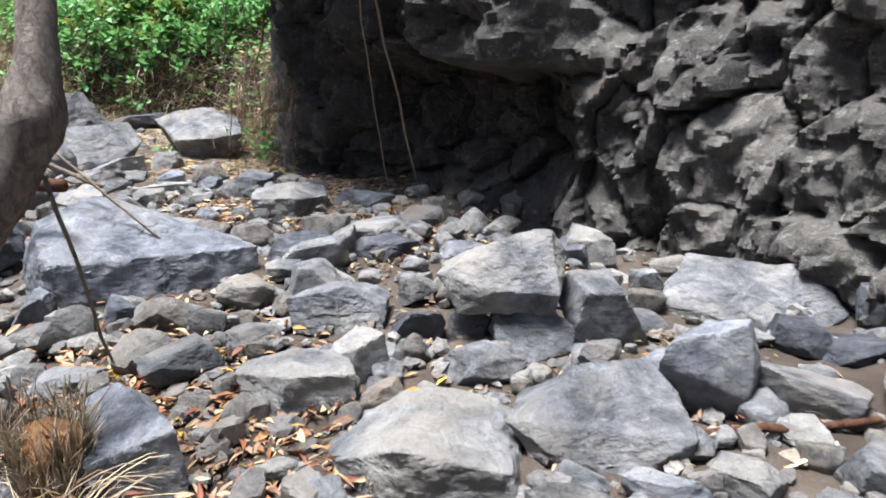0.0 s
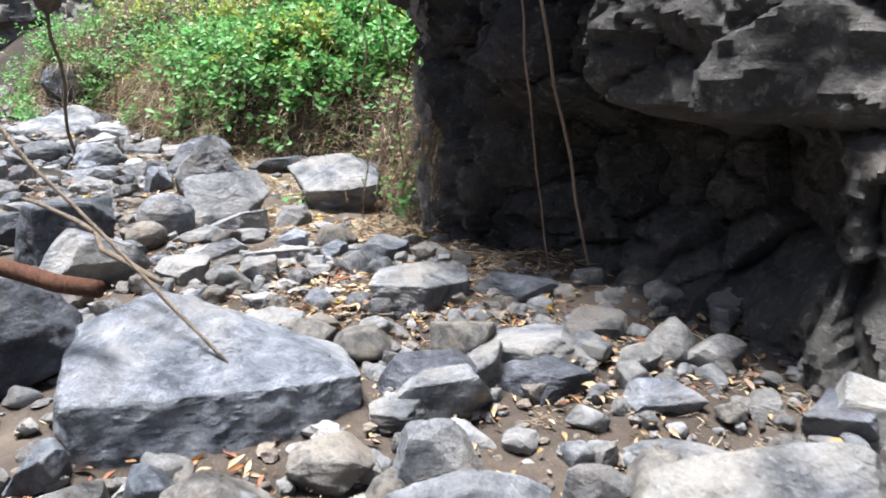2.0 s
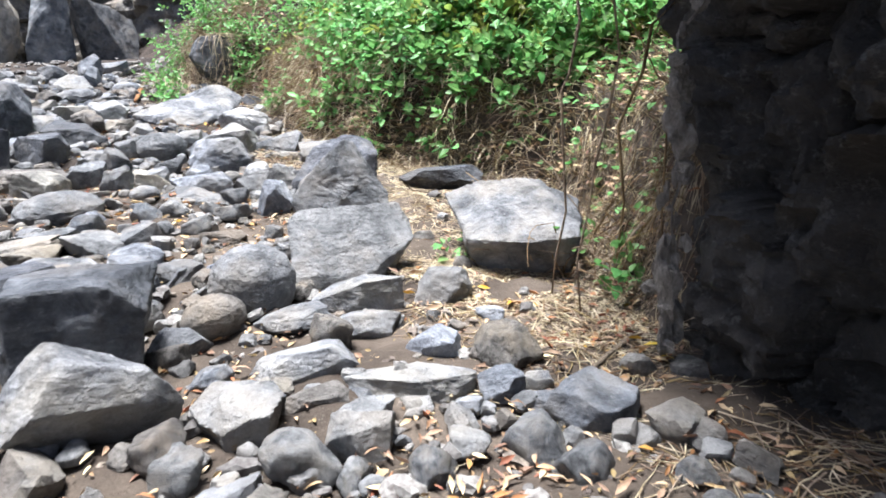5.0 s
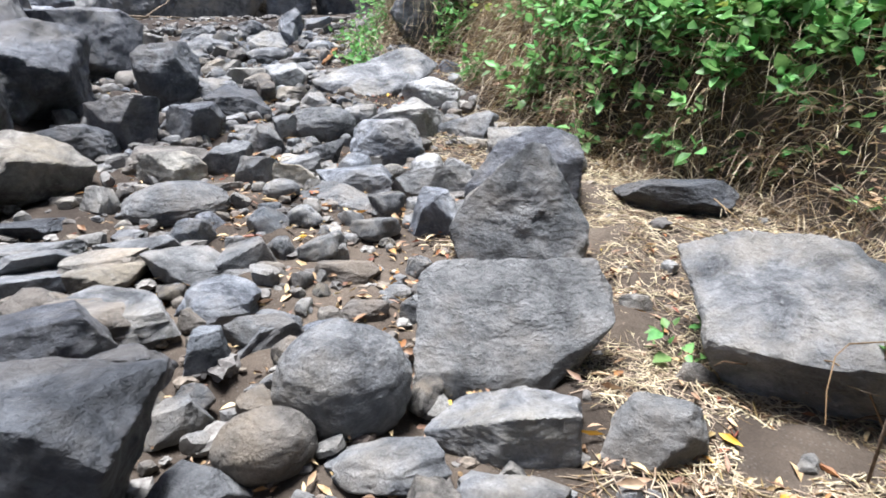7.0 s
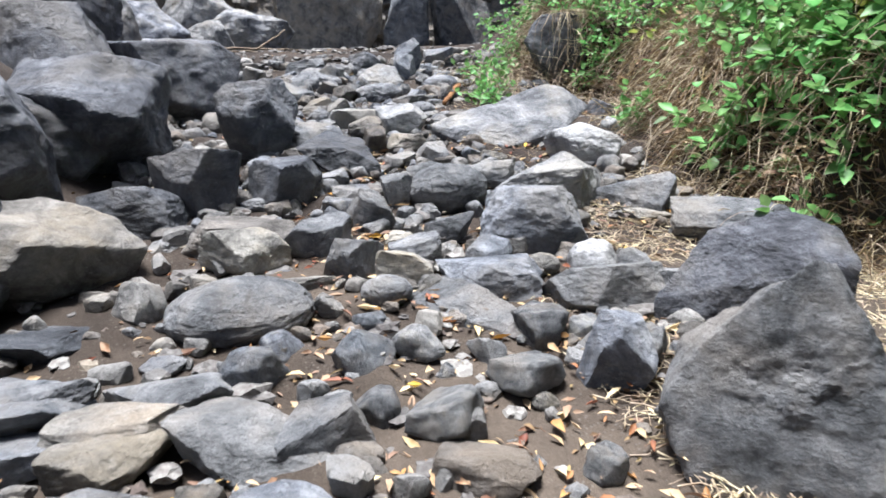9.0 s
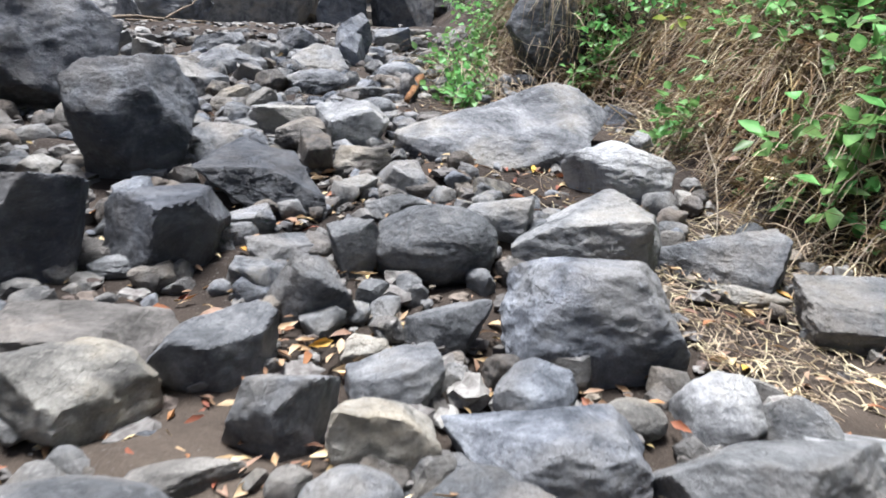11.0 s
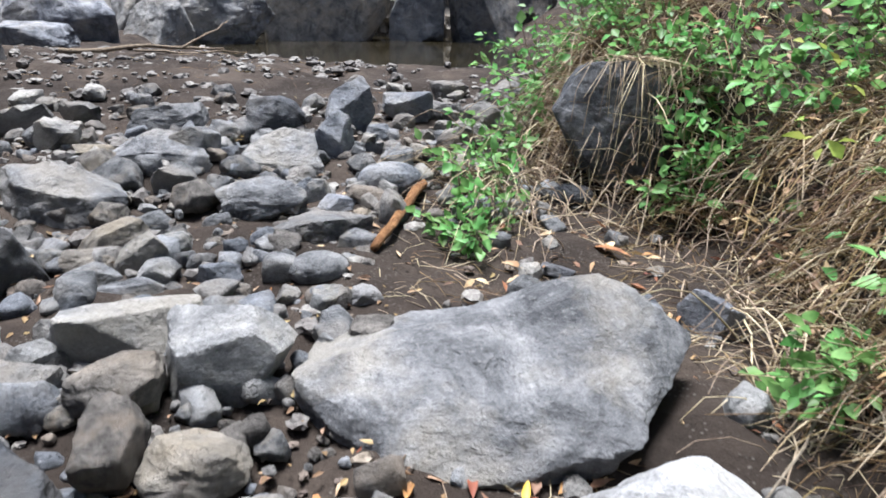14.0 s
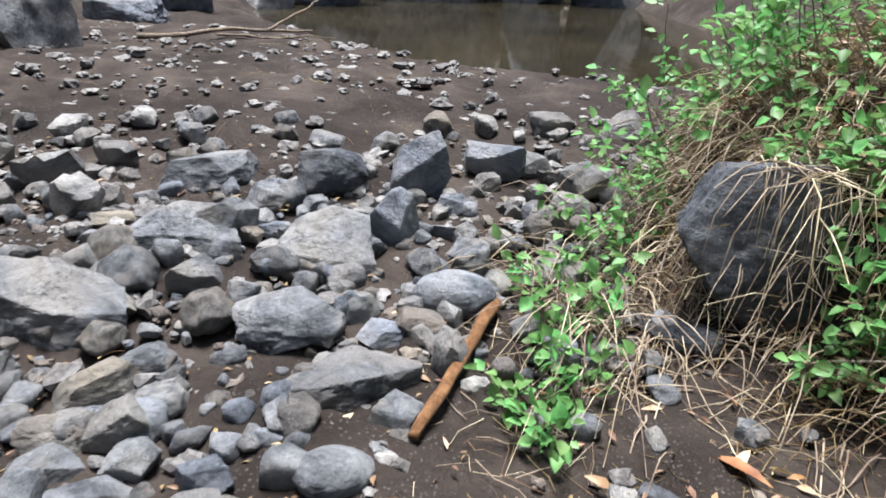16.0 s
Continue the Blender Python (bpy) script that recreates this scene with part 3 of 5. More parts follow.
# ---- the rocks of the bed: x, y, width, depth, height, turn, form, tone, seed ----
hewn(-5.32, 6.31, 0.10, 43, 'grey', 400, ((-0.20, -0.12, -0.06), (-0.27, 0.34, -0.06), (0.30, -0.16, -0.06), (0.40, 0.26, -0.06), (-0.32, -0.24, 0.22), (-0.30, -0.25, 0.27), (0.06, -0.36, 0.27), (0.38, -0.30, 0.30), (0.34, -0.26, 0.12), (-0.49, 0.26, 0.45), (-0.25, 0.30, 0.53), (0.14, 0.24, 0.54), (0.42, 0.20, 0.42)))
hewn(-5.82, 5.34, 0.17, 62, 'pale', 401, ((-0.33, -0.24, -0.02), (-0.30, 0.12, -0.06), (0.10, -0.22, -0.05), (0.05, 0.2, -0.05), (0.26, 0.05, -0.05), (-0.34, -0.22, 0.08), (0.12, -0.20, 0.06), (0.40, -0.03, 0.22), (-0.33, 0.07, 0.38), (-0.26, 0.10, 0.42), (0.34, 0.15, 0.41), (0.41, 0.12, 0.28), (-0.27, 0.16, 0.38), (0.33, 0.22, 0.36)))
hewn(-6.70, 5.85, 0.25, 62, 'grey', 402, ((-0.20, -0.26, -0.06), (0.33, -0.22, -0.06), (0.36, 0.25, -0.06), (-0.30, 0.20, -0.06), (-0.33, -0.16, 0.22), (-0.20, -0.08, 0.42), (0.08, 0.00, 0.62), (0.16, 0.06, 0.60), (0.38, -0.12, 0.22), (0.36, 0.20, 0.20), (-0.25, 0.18, 0.30), (0.30, -0.24, 0.04)))
hewn(-10.27, 6.21, 0.73, 68, 'grey', 403, ((-0.47, -0.18, -0.00), (-0.57, 0.30, -0.00), (-0.11, -0.45, -0.03), (-0.13, 0.14, -0.03), (0.32, -0.26, -0.06), (0.39, 0.33, -0.06), (-0.54, -0.16, 0.16), (-0.23, -0.31, 0.13), (0.32, -0.22, 0.16), (0.50, -0.25, 0.12), (-0.53, 0.22, 0.13), (0.02, 0.16, 0.20), (0.37, 0.27, 0.42), (0.50, 0.24, 0.40), (0.66, 0.22, 0.25)))
hewn(-9.01, 6.09, 0.50, 56, 'pale', 404, ((-0.21, -0.23, -0.03), (-0.28, 0.24, -0.03), (0.02, -0.28, -0.04), (0.03, 0.19, -0.04), (0.24, -0.19, -0.06), (0.32, 0.28, -0.06), (-0.27, -0.21, 0.15), (-0.12, -0.22, 0.24), (0.23, -0.16, 0.28), (-0.24, 0.18, 0.14), (0.05, 0.17, 0.32), (0.25, 0.23, 0.21)))
hewn(-2.98, 2.95, 0.06, 54, 'blue', 405, ((-0.53, -0.37, -0.02), (-0.68, 0.33, -0.02), (-0.20, -0.32, -0.04), (-0.26, 0.39, -0.04), (0.19, -0.42, -0.06), (0.25, 0.29, -0.06), (0.51, -0.28, -0.04), (0.64, 0.42, -0.04), (-0.52, -0.32, 0.29), (-0.12, -0.28, 0.22), (0.18, -0.36, 0.23), (0.57, -0.25, 0.17), (-0.52, 0.28, 0.40), (-0.20, 0.32, 0.50), (0.11, 0.27, 0.29), (0.58, 0.32, 0.10)))
hewn(-0.88, 2.98, 0.20, 16, 'grey', 406, ((-0.22, -0.13, -0.04), (-0.18, 0.18, -0.04), (0.22, -0.14, -0.05), (0.23, 0.18, -0.05), (-0.32, -0.07, 0.13), (-0.3, 0.09, 0.14), (-0.02, -0.2, 0.09), (0.24, -0.18, 0.07), (-0.11, 0.09, 0.23), (0.11, 0.04, 0.31), (0.2, 0.0, 0.32), (0.29, 0.09, 0.18)))
hewn(0.29, 3.80, -0.06, -4, 'grey', 407, ((-0.47, -0.31, -0.02), (-0.53, 0.11, -0.02), (-0.06, -0.20, -0.02), (-0.07, 0.23, -0.02), (0.17, -0.30, -0.03), (0.19, 0.13, -0.03), (0.37, -0.05, -0.06), (0.41, 0.38, -0.06), (-0.51, -0.29, 0.10), (-0.07, -0.17, 0.16), (0.40, -0.03, 0.05), (-0.43, 0.10, 0.25), (0.15, 0.08, 0.25), (0.46, 0.33, 0.05)))
hewn(-0.31, 2.30, -0.02, 8, 'grey', 408, ((-0.22, -0.25, -0.04), (-0.27, 0.23, -0.04), (0.03, -0.32, -0.05), (0.03, 0.15, -0.05), (0.25, -0.18, -0.06), (0.30, 0.29, -0.06), (-0.34, -0.23, 0.15), (-0.12, -0.24, 0.06), (0.31, -0.16, 0.10), (-0.32, 0.17, 0.05), (-0.06, 0.13, 0.22), (0.16, 0.19, 0.23), (0.25, 0.23, 0.07)))
hewn(-0.84, 1.97, -0.02, 23, 'grey', 409, ((-0.32, -0.14, -0.04), (-0.41, 0.42, -0.04), (-0.13, -0.31, -0.06), (-0.17, 0.26, -0.06), (0.28, -0.34, -0.05), (0.37, 0.23, -0.05), (-0.33, -0.11, 0.07), (-0.12, -0.27, 0.20), (0.25, -0.30, 0.11), (-0.01, 0.20, 0.19), (0.25, 0.18, 0.12), (0.35, 0.17, -0.01)))
hewn(-3.01, 4.45, 0.08, 34, 'pale', 410, ((-0.26, -0.22, -0.04), (-0.28, 0.08, -0.04), (0.00, -0.24, -0.05), (0.00, 0.06, -0.05), (0.25, 0.02, -0.06), (0.28, 0.32, -0.06), (-0.29, -0.20, 0.19), (0.01, -0.22, 0.18), (0.28, 0.04, 0.12), (-0.25, 0.05, 0.21), (-0.01, 0.03, 0.26), (0.26, 0.27, 0.16)))
hewn(-1.74, 1.52, -0.00, 49, 'blue', 411, ((-0.13, -0.19, -0.03), (-0.16, 0.28, -0.03), (0.12, -0.28, -0.06), (0.14, 0.19, -0.06), (-0.15, -0.16, 0.17), (0.12, -0.24, 0.26), (0.14, -0.25, 0.11), (-0.14, 0.24, 0.20), (-0.02, 0.22, 0.26), (0.08, 0.19, 0.19)))
hewn(-5.50, 3.74, 0.13, 84, 'dark', 412, ((-0.30, -0.17, -0.04), (-0.35, 0.26, -0.04), (-0.05, -0.23, -0.06), (-0.06, 0.19, -0.06), (0.15, -0.22, -0.05), (0.17, 0.21, -0.05), (-0.26, -0.14, 0.53), (0.10, -0.20, 0.51), (0.25, -0.20, 0.36), (-0.20, 0.22, 0.52), (0.15, 0.15, 0.50), (0.40, 0.14, 0.47)))
hewn(-5.44, 5.15, 0.13, 62, 'grey', 413, ((-0.20, -0.10, -0.03), (-0.24, 0.23, -0.03), (-0.06, -0.21, -0.04), (-0.07, 0.12, -0.04), (0.22, -0.17, -0.06), (0.25, 0.16, -0.06), (-0.28, -0.09, 0.09), (-0.00, -0.18, 0.20), (0.22, -0.15, 0.20), (-0.14, 0.14, 0.11), (0.05, 0.11, 0.16), (0.24, 0.13, 0.10)))
hewn(-7.79, 5.25, 0.34, 76, 'grey', 414, ((-0.18, 0.03, 0.02), (-0.19, 0.32, 0.02), (0.02, -0.14, -0.04), (0.03, 0.15, -0.04), (0.23, -0.37, -0.06), (0.25, -0.08, -0.06), (-0.29, 0.05, 0.08), (-0.04, -0.06, 0.11), (0.25, -0.35, 0.04), (-0.23, 0.29, 0.12), (-0.03, 0.18, 0.15), (0.17, -0.02, 0.08)))
hewn(-7.09, 4.37, 0.30, 87, 'pale', 415, ((-0.19, -0.03, -0.06), (-0.21, 0.30, -0.06), (0.01, -0.26, -0.06), (0.01, 0.07, -0.06), (0.23, -0.24, -0.05), (0.25, 0.09, -0.05), (-0.31, -0.02, 0.16), (-0.10, -0.09, 0.11), (0.24, -0.22, 0.02), (-0.18, 0.27, 0.09), (0.01, 0.07, 0.13), (0.24, 0.06, -0.05)))
hewn(-4.58, 4.84, 0.05, 54, 'pale', 416, ((-0.29, -0.07, -0.03), (-0.32, 0.21, -0.03), (0.03, -0.25, -0.04), (0.03, 0.04, -0.04), (0.25, -0.09, -0.06), (0.28, 0.19, -0.06), (-0.31, -0.06, 0.12), (-0.00, -0.20, 0.14), (0.27, -0.08, 0.10), (-0.24, 0.16, 0.05), (0.05, 0.01, 0.13), (0.26, 0.15, 0.02)))
hewn(-1.54, 2.14, 0.01, 36, 'grey', 417, ((-0.19, -0.01, -0.03), (-0.22, 0.33, -0.03), (-0.08, -0.24, -0.06), (-0.09, 0.10, -0.06), (0.22, -0.24, -0.04), (0.25, 0.09, -0.04), (-0.21, 0.01, 0.12), (-0.02, -0.21, 0.18), (0.25, -0.22, 0.16), (-0.18, 0.27, 0.04), (0.04, 0.06, 0.18), (0.25, 0.06, 0.14)))
hewn(-9.87, 4.96, 0.66, 84, 'dark', 419, ((-0.11, -0.12, 0.00), (-0.13, 0.35, 0.00), (0.05, -0.30, -0.06), (0.05, 0.17, -0.06), (0.22, -0.34, -0.06), (0.25, 0.14, -0.06), (-0.31, -0.11, 0.20), (-0.01, -0.19, 0.20), (0.23, -0.31, 0.09), (-0.27, 0.29, 0.19), (-0.11, 0.30, 0.27), (0.12, 0.11, 0.21)))
hewn(-11.62, 5.76, 0.91, 96, 'grey', 420, ((-0.20, -0.12, -0.06), (-0.23, 0.16, -0.06), (-0.10, -0.23, -0.05), (-0.12, 0.05, -0.05), (0.27, -0.08, -0.05), (0.31, 0.20, -0.05), (-0.24, -0.11, 0.06), (-0.08, -0.20, 0.12), (0.29, -0.07, 0.10), (-0.22, 0.13, -0.04), (0.04, 0.09, 0.11), (0.30, 0.17, 0.00)))
hewn(-11.92, 4.62, 0.93, 119, 'grey', 421, ((-0.24, -0.00, -0.02), (-0.27, 0.33, -0.02), (-0.03, -0.20, -0.06), (-0.03, 0.13, -0.06), (0.20, -0.28, -0.02), (0.22, 0.05, -0.02), (-0.19, 0.01, 0.21), (-0.02, -0.16, 0.16), (0.23, -0.26, 0.15), (-0.17, 0.28, 0.25), (0.04, 0.10, 0.29), (0.26, 0.01, 0.16)))
hewn(-12.46, 4.96, 1.07, 109, 'grey', 422, ((-0.24, 0.02, -0.04), (-0.26, 0.30, -0.04), (0.00, -0.21, -0.06), (0.00, 0.07, -0.06), (0.23, -0.22, -0.05), (0.25, 0.07, -0.05), (-0.28, 0.03, 0.07), (-0.05, -0.13, 0.12), (0.24, -0.20, 0.08), (-0.14, 0.20, 0.12), (0.03, 0.04, 0.21), (0.21, 0.04, 0.18)))
hewn(-12.36, 5.62, 1.02, 97, 'grey', 423, ((-0.21, -0.09, -0.01), (-0.23, 0.19, -0.01), (0.01, -0.14, -0.06), (0.01, 0.14, -0.06), (0.19, -0.18, -0.04), (0.21, 0.10, -0.04), (-0.23, -0.08, 0.12), (-0.04, -0.11, 0.08), (0.21, -0.16, 0.09), (-0.14, 0.15, 0.19), (0.04, 0.11, 0.27), (0.21, 0.07, 0.24)))
rock(-2.62, 4.86, 0.56, 0.24, 0.17, 25, 'slab', 'blue', 3)
rock(0.04, 2.63, 0.37, 0.29, 0.38, -1, 'block', 'blue', 6)
rock(-1.34, 2.34, 0.28, 0.21, 0.22, 30, 'block', 'pale', 10)
rock(-1.70, 2.85, 0.52, 0.40, 0.21, 31, 'wedge', 'grey', 11)
rock(-1.92, 3.01, 0.37, 0.26, 0.23, 33, 'wedge', 'grey', 12)
rock(-1.41, 3.17, 0.26, 0.20, 0.18, 24, 'block', 'grey', 13)
rock(-0.88, 2.60, 0.41, 0.31, 0.15, 19, 'wedge', 'grey', 14)
rock(-0.73, 2.89, 0.41, 0.32, 0.20, 14, 'lump', 'grey', 15)
rock(-0.45, 3.15, 0.43, 0.33, 0.30, 8, 'block', 'grey', 16)
rock(0.37, 2.78, 0.49, 0.33, 0.19, -8, 'slab', 'grey', 17)
rock(0.09, 4.81, 0.52, 0.40, 0.22, -1, 'wedge', 'grey', 18)
rock(-0.69, 4.11, 0.33, 0.25, 0.26, 10, 'block', 'grey', 19)
rock(0.88, 4.34, 0.32, 0.25, 0.30, -11, 'slab', 'pale', 20)
rock(0.81, 3.65, 0.30, 0.24, 0.23, -13, 'block', 'dark', 21)
rock(-2.39, 2.45, 0.36, 0.28, 0.15, 44, 'wedge', 'brown', 22)
rock(-2.24, 2.82, 0.31, 0.25, 0.14, 38, 'lump', 'brown', 23)
rock(-2.27, 3.25, 0.25, 0.19, 0.10, 35, 'lump', 'grey', 24)
rock(-3.03, 2.22, 0.21, 0.17, 0.15, 54, 'block', 'blue', 25)
rock(-2.63, 2.38, 0.22, 0.18, 0.15, 48, 'block', 'blue', 26)
rock(-2.00, 2.05, 0.34, 0.27, 0.16, 44, 'block', 'grey', 27)
rock(-1.93, 2.39, 0.32, 0.25, 0.12, 39, 'lump', 'grey', 28)
rock(-2.38, 1.83, 0.33, 0.26, 0.10, 53, 'wedge', 'blue', 30)
rock(-1.30, 1.65, 0.20, 0.10, 0.06, 38, 'lump', 'grey', 31)
rock(-1.12, 2.14, 0.18, 0.14, 0.12, 28, 'lump', 'brown', 32)
rock(-2.35, 3.53, 0.46, 0.36, 0.18, 34, 'slab', 'dark', 33)
rock(-2.08, 4.04, 0.54, 0.42, 0.17, 27, 'slab', 'grey', 34)
rock(0.16, 2.10, 0.25, 0.19, 0.10, -4, 'block', 'grey', 35)
rock(-0.07, 1.97, 0.28, 0.12, 0.08, 2, 'block', 'blue', 36)
rock(0.56, 2.21, 0.28, 0.22, 0.17, -14, 'block', 'grey', 37)
rock(-0.34, 1.91, 0.22, 0.17, 0.07, 10, 'block', 'grey', 38)
rock(-0.31, 3.67, 0.19, 0.15, 0.16, 5, 'block', 'grey', 39)
hewn(-7.42, 6.30, 0.24, 56, 'dark', 424, ((-0.36, -0.16, -0.06), (-0.3, 0.24, -0.06), (0.3, -0.22, -0.06), (0.36, 0.2, -0.06), (-0.36, -0.1, 0.2), (-0.16, 0.05, 0.47), (0.12, 0.1, 0.56), (0.34, 0.1, 0.5), (0.38, -0.16, 0.42), (0.34, -0.2, 0.1)))
rock(-7.70, 5.82, 0.62, 0.3, 0.22, 68, 'slab', 'pale', 42)
rock(-7.20, 5.60, 0.30, 0.26, 0.26, 62, 'wedge', 'blue', 43)
rock(-5.74, 4.67, 0.48, 0.40, 0.36, 77, 'round', 'grey', 45)
rock(-5.58, 4.37, 0.33, 0.25, 0.20, 85, 'round', 'brown', 46)
rock(-5.42, 4.70, 0.41, 0.29, 0.11, 74, 'lump', 'grey', 47)
rock(-5.20, 5.56, 0.34, 0.28, 0.19, 49, 'lump', 'pale', 48)
rock(-6.96, 7.10, 0.75, 0.33, 0.22, 49, 'slab', 'dark', 49)
rock(-8.35, 5.11, 0.28, 0.22, 0.15, 79, 'block', 'grey', 52)
rock(-7.95, 4.28, 0.62, 0.47, 0.22, 89, 'round', 'grey', 55)
rock(-6.68, 4.37, 0.40, 0.31, 0.15, 87, 'block', 'blue', 57)
rock(-7.11, 3.93, 0.41, 0.32, 0.13, 94, 'block', 'brown', 58)
rock(-6.62, 3.89, 0.56, 0.35, 0.17, 96, 'block', 'brown', 59)
rock(-7.43, 3.58, 0.49, 0.18, 0.13, 99, 'block', 'grey', 60)
rock(-7.21, 3.54, 0.45, 0.28, 0.13, 100, 'block', 'blue', 61)
rock(-6.28, 3.96, 0.30, 0.23, 0.14, 95, 'block', 'dark', 62)
rock(-6.22, 4.26, 0.19, 0.15, 0.16, 88, 'block', 'blue', 63)
rock(-6.35, 4.51, 0.36, 0.24, 0.13, 83, 'wedge', 'grey', 64)
rock(-6.38, 3.66, 0.60, 0.42, 0.26, 86, 'slab', 'dark', 66)
rock(-6.67, 3.94, 0.57, 0.43, 0.16, 78, 'slab', 'grey', 430)
rock(-6.72, 4.36, 0.40, 0.30, 0.16, 83, 'wedge', 'blue', 431)
rock(-7.42, 3.57, 0.49, 0.36, 0.12, 88, 'slab', 'blue', 432)
rock(-7.24, 3.93, 0.46, 0.34, 0.13, 78, 'block', 'tan', 433)
rock(-7.97, 3.50, 0.55, 0.41, 0.12, 83, 'slab', 'dark', 434)
rock(-6.36, 4.51, 0.31, 0.24, 0.12, 88, 'wedge', 'grey', 435)
rock(-6.25, 3.98, 0.33, 0.24, 0.16, 78, 'block', 'dark', 436)
rock(-5.88, 4.13, 0.23, 0.17, 0.13, 83, 'block', 'grey', 437)
rock(-9.08, 3.75, 0.59, 0.41, 0.29, 95, 'wedge', 'dark', 71)
rock(-8.77, 4.28, 0.60, 0.47, 0.19, 89, 'lump', 'brown', 72)
rock(-7.96, 4.90, 0.23, 0.18, 0.12, 81, 'round', 'grey', 76)
rock(-7.04, 4.55, 0.32, 0.25, 0.16, 84, 'block', 'grey', 77)
rock(-6.41, 4.93, 0.26, 0.12, 0.08, 75, 'lump', 'brown', 78)
rock(-4.96, 4.50, 0.48, 0.28, 0.15, 65, 'slab', 'grey', 80)
rock(-4.73, 5.07, 0.29, 0.20, 0.15, 52, 'block', 'blue', 82)
rock(-5.14, 4.99, 0.36, 0.24, 0.13, 58, 'wedge', 'grey', 83)
rock(-5.50, 4.16, 0.34, 0.23, 0.13, 76, 'wedge', 'grey', 85)
rock(-4.79, 4.11, 0.37, 0.28, 0.17, 73, 'slab', 'pale', 86)
rock(-4.70, 4.41, 0.33, 0.12, 0.09, 65, 'slab', 'brown', 87)
rock(-4.43, 4.46, 0.26, 0.20, 0.12, 60, 'slab', 'pale', 88)
rock(-4.24, 5.04, 0.21, 0.16, 0.14, 45, 'lump', 'blue', 89)
rock(-3.85, 5.14, 0.38, 0.29, 0.18, 35, 'slab', 'blue', 90)
rock(-5.20, 3.70, 0.57, 0.27, 0.17, 84, 'block', 'blue', 91)
rock(-4.79, 5.52, 0.16, 0.12, 0.08, 46, 'lump', 'blue', 92)
rock(-4.19, 5.22, 0.14, 0.11, 0.09, 41, 'lump', 'grey', 93)
rock(-4.24, 4.85, 0.13, 0.10, 0.08, 49, 'lump', 'blue', 94)
rock(-10.17, 4.42, 0.56, 0.43, 0.53, 94, 'lump', 'dark', 95)
rock(-11.65, 3.73, 1.15, 0.86, 0.69, 101, 'block', 'dark', 96)
rock(-9.33, 4.05, 0.50, 0.38, 0.38, 103, 'block', 'dark', 97)
rock(-9.31, 4.54, 0.45, 0.34, 0.30, 92, 'block', 'dark', 98)
rock(-9.62, 6.60, 0.54, 0.42, 0.27, 53, 'lump', 'white', 102)
hewn(-8.80, 6.53, 0.46, 40, 'grey', 425, ((-0.24, -0.1, -0.05), (-0.2, 0.14, -0.05), (0.2, -0.14, -0.05), (0.24, 0.12, -0.05), (-0.24, -0.06, 0.14), (-0.2, 0.1, 0.12), (0.12, 0.0, 0.2), (0.2, 0.08, 0.27), (0.26, 0.0, 0.24), (0.24, -0.12, 0.1)))
rock(-9.26, 5.80, 0.31, 0.23, 0.16, 69, 'lump', 'pale', 105)
rock(-9.10, 5.48, 0.47, 0.35, 0.26, 78, 'round', 'grey', 106)
rock(-8.43, 5.76, 0.59, 0.44, 0.33, 57, 'lump', 'blue', 107)
rock(-8.87, 4.95, 0.35, 0.23, 0.23, 82, 'wedge', 'grey', 108)
rock(-8.58, 5.34, 0.28, 0.21, 0.17, 70, 'block', 'grey', 110)
rock(-8.59, 4.66, 0.36, 0.24, 0.20, 89, 'slab', 'grey', 111)
rock(-8.28, 4.80, 0.30, 0.22, 0.21, 84, 'block', 'grey', 112)
rock(-8.48, 4.30, 0.44, 0.33, 0.24, 101, 'lump', 'tan', 113)
rock(-8.13, 5.01, 0.28, 0.21, 0.19, 76, 'lump', 'tan', 114)
rock(-8.02, 5.39, 0.51, 0.37, 0.16, 61, 'slab', 'blue', 115)
rock(-8.15, 5.43, 0.22, 0.15, 0.17, 61, 'block', 'blue', 116)
rock(-7.98, 5.87, 0.25, 0.21, 0.16, 46, 'lump', 'white', 117)
rock(-7.84, 6.02, 0.25, 0.17, 0.16, 40, 'wedge', 'pale', 118)
rock(-8.61, 6.53, 0.31, 0.11, 0.06, 45, 'slab', 'tan', 119)
rock(-9.27, 4.37, 0.21, 0.16, 0.07, 96, 'lump', 'pale', 120)
rock(-8.55, 5.08, 0.17, 0.13, 0.08, 77, 'lump', 'tan', 121)
rock(-7.73, 6.11, 0.35, 0.26, 0.17, 35, 'slab', 'pale', 122)
rock(-8.14, 4.56, 0.28, 0.12, 0.08, 93, 'lump', 'tan', 123)
rock(-8.05, 4.78, 0.11, 0.09, 0.06, 84, 'lump', 'grey', 124)
rock(-8.04, 5.66, 0.17, 0.13, 0.09, 52, 'round', 'tan', 125)
rock(-10.04, 5.42, 0.30, 0.23, 0.13, 84, 'lump', 'brown', 134)
rock(-9.81, 5.57, 0.27, 0.21, 0.15, 79, 'slab', 'grey', 135)
rock(-9.53, 5.46, 0.29, 0.20, 0.10, 81, 'lump', 'pale', 136)
rock(-9.79, 5.33, 0.22, 0.17, 0.09, 86, 'block', 'grey', 137)
rock(-9.11, 5.18, 0.19, 0.14, 0.19, 90, 'block', 'pale', 138)
rock(-9.23, 4.94, 0.28, 0.21, 0.10, 99, 'slab', 'grey', 139)
rock(-9.45, 4.83, 0.20, 0.16, 0.11, 101, 'slab', 'blue', 140)
rock(-13.06, 4.93, 0.54, 0.36, 0.19, 106, 'slab', 'grey', 142)
rock(-13.07, 5.58, 0.39, 0.30, 0.24, 96, 'lump', 'dark', 143)
rock(-13.04, 6.05, 0.33, 0.34, 0.35, 89, 'slab', 'blue', 144)
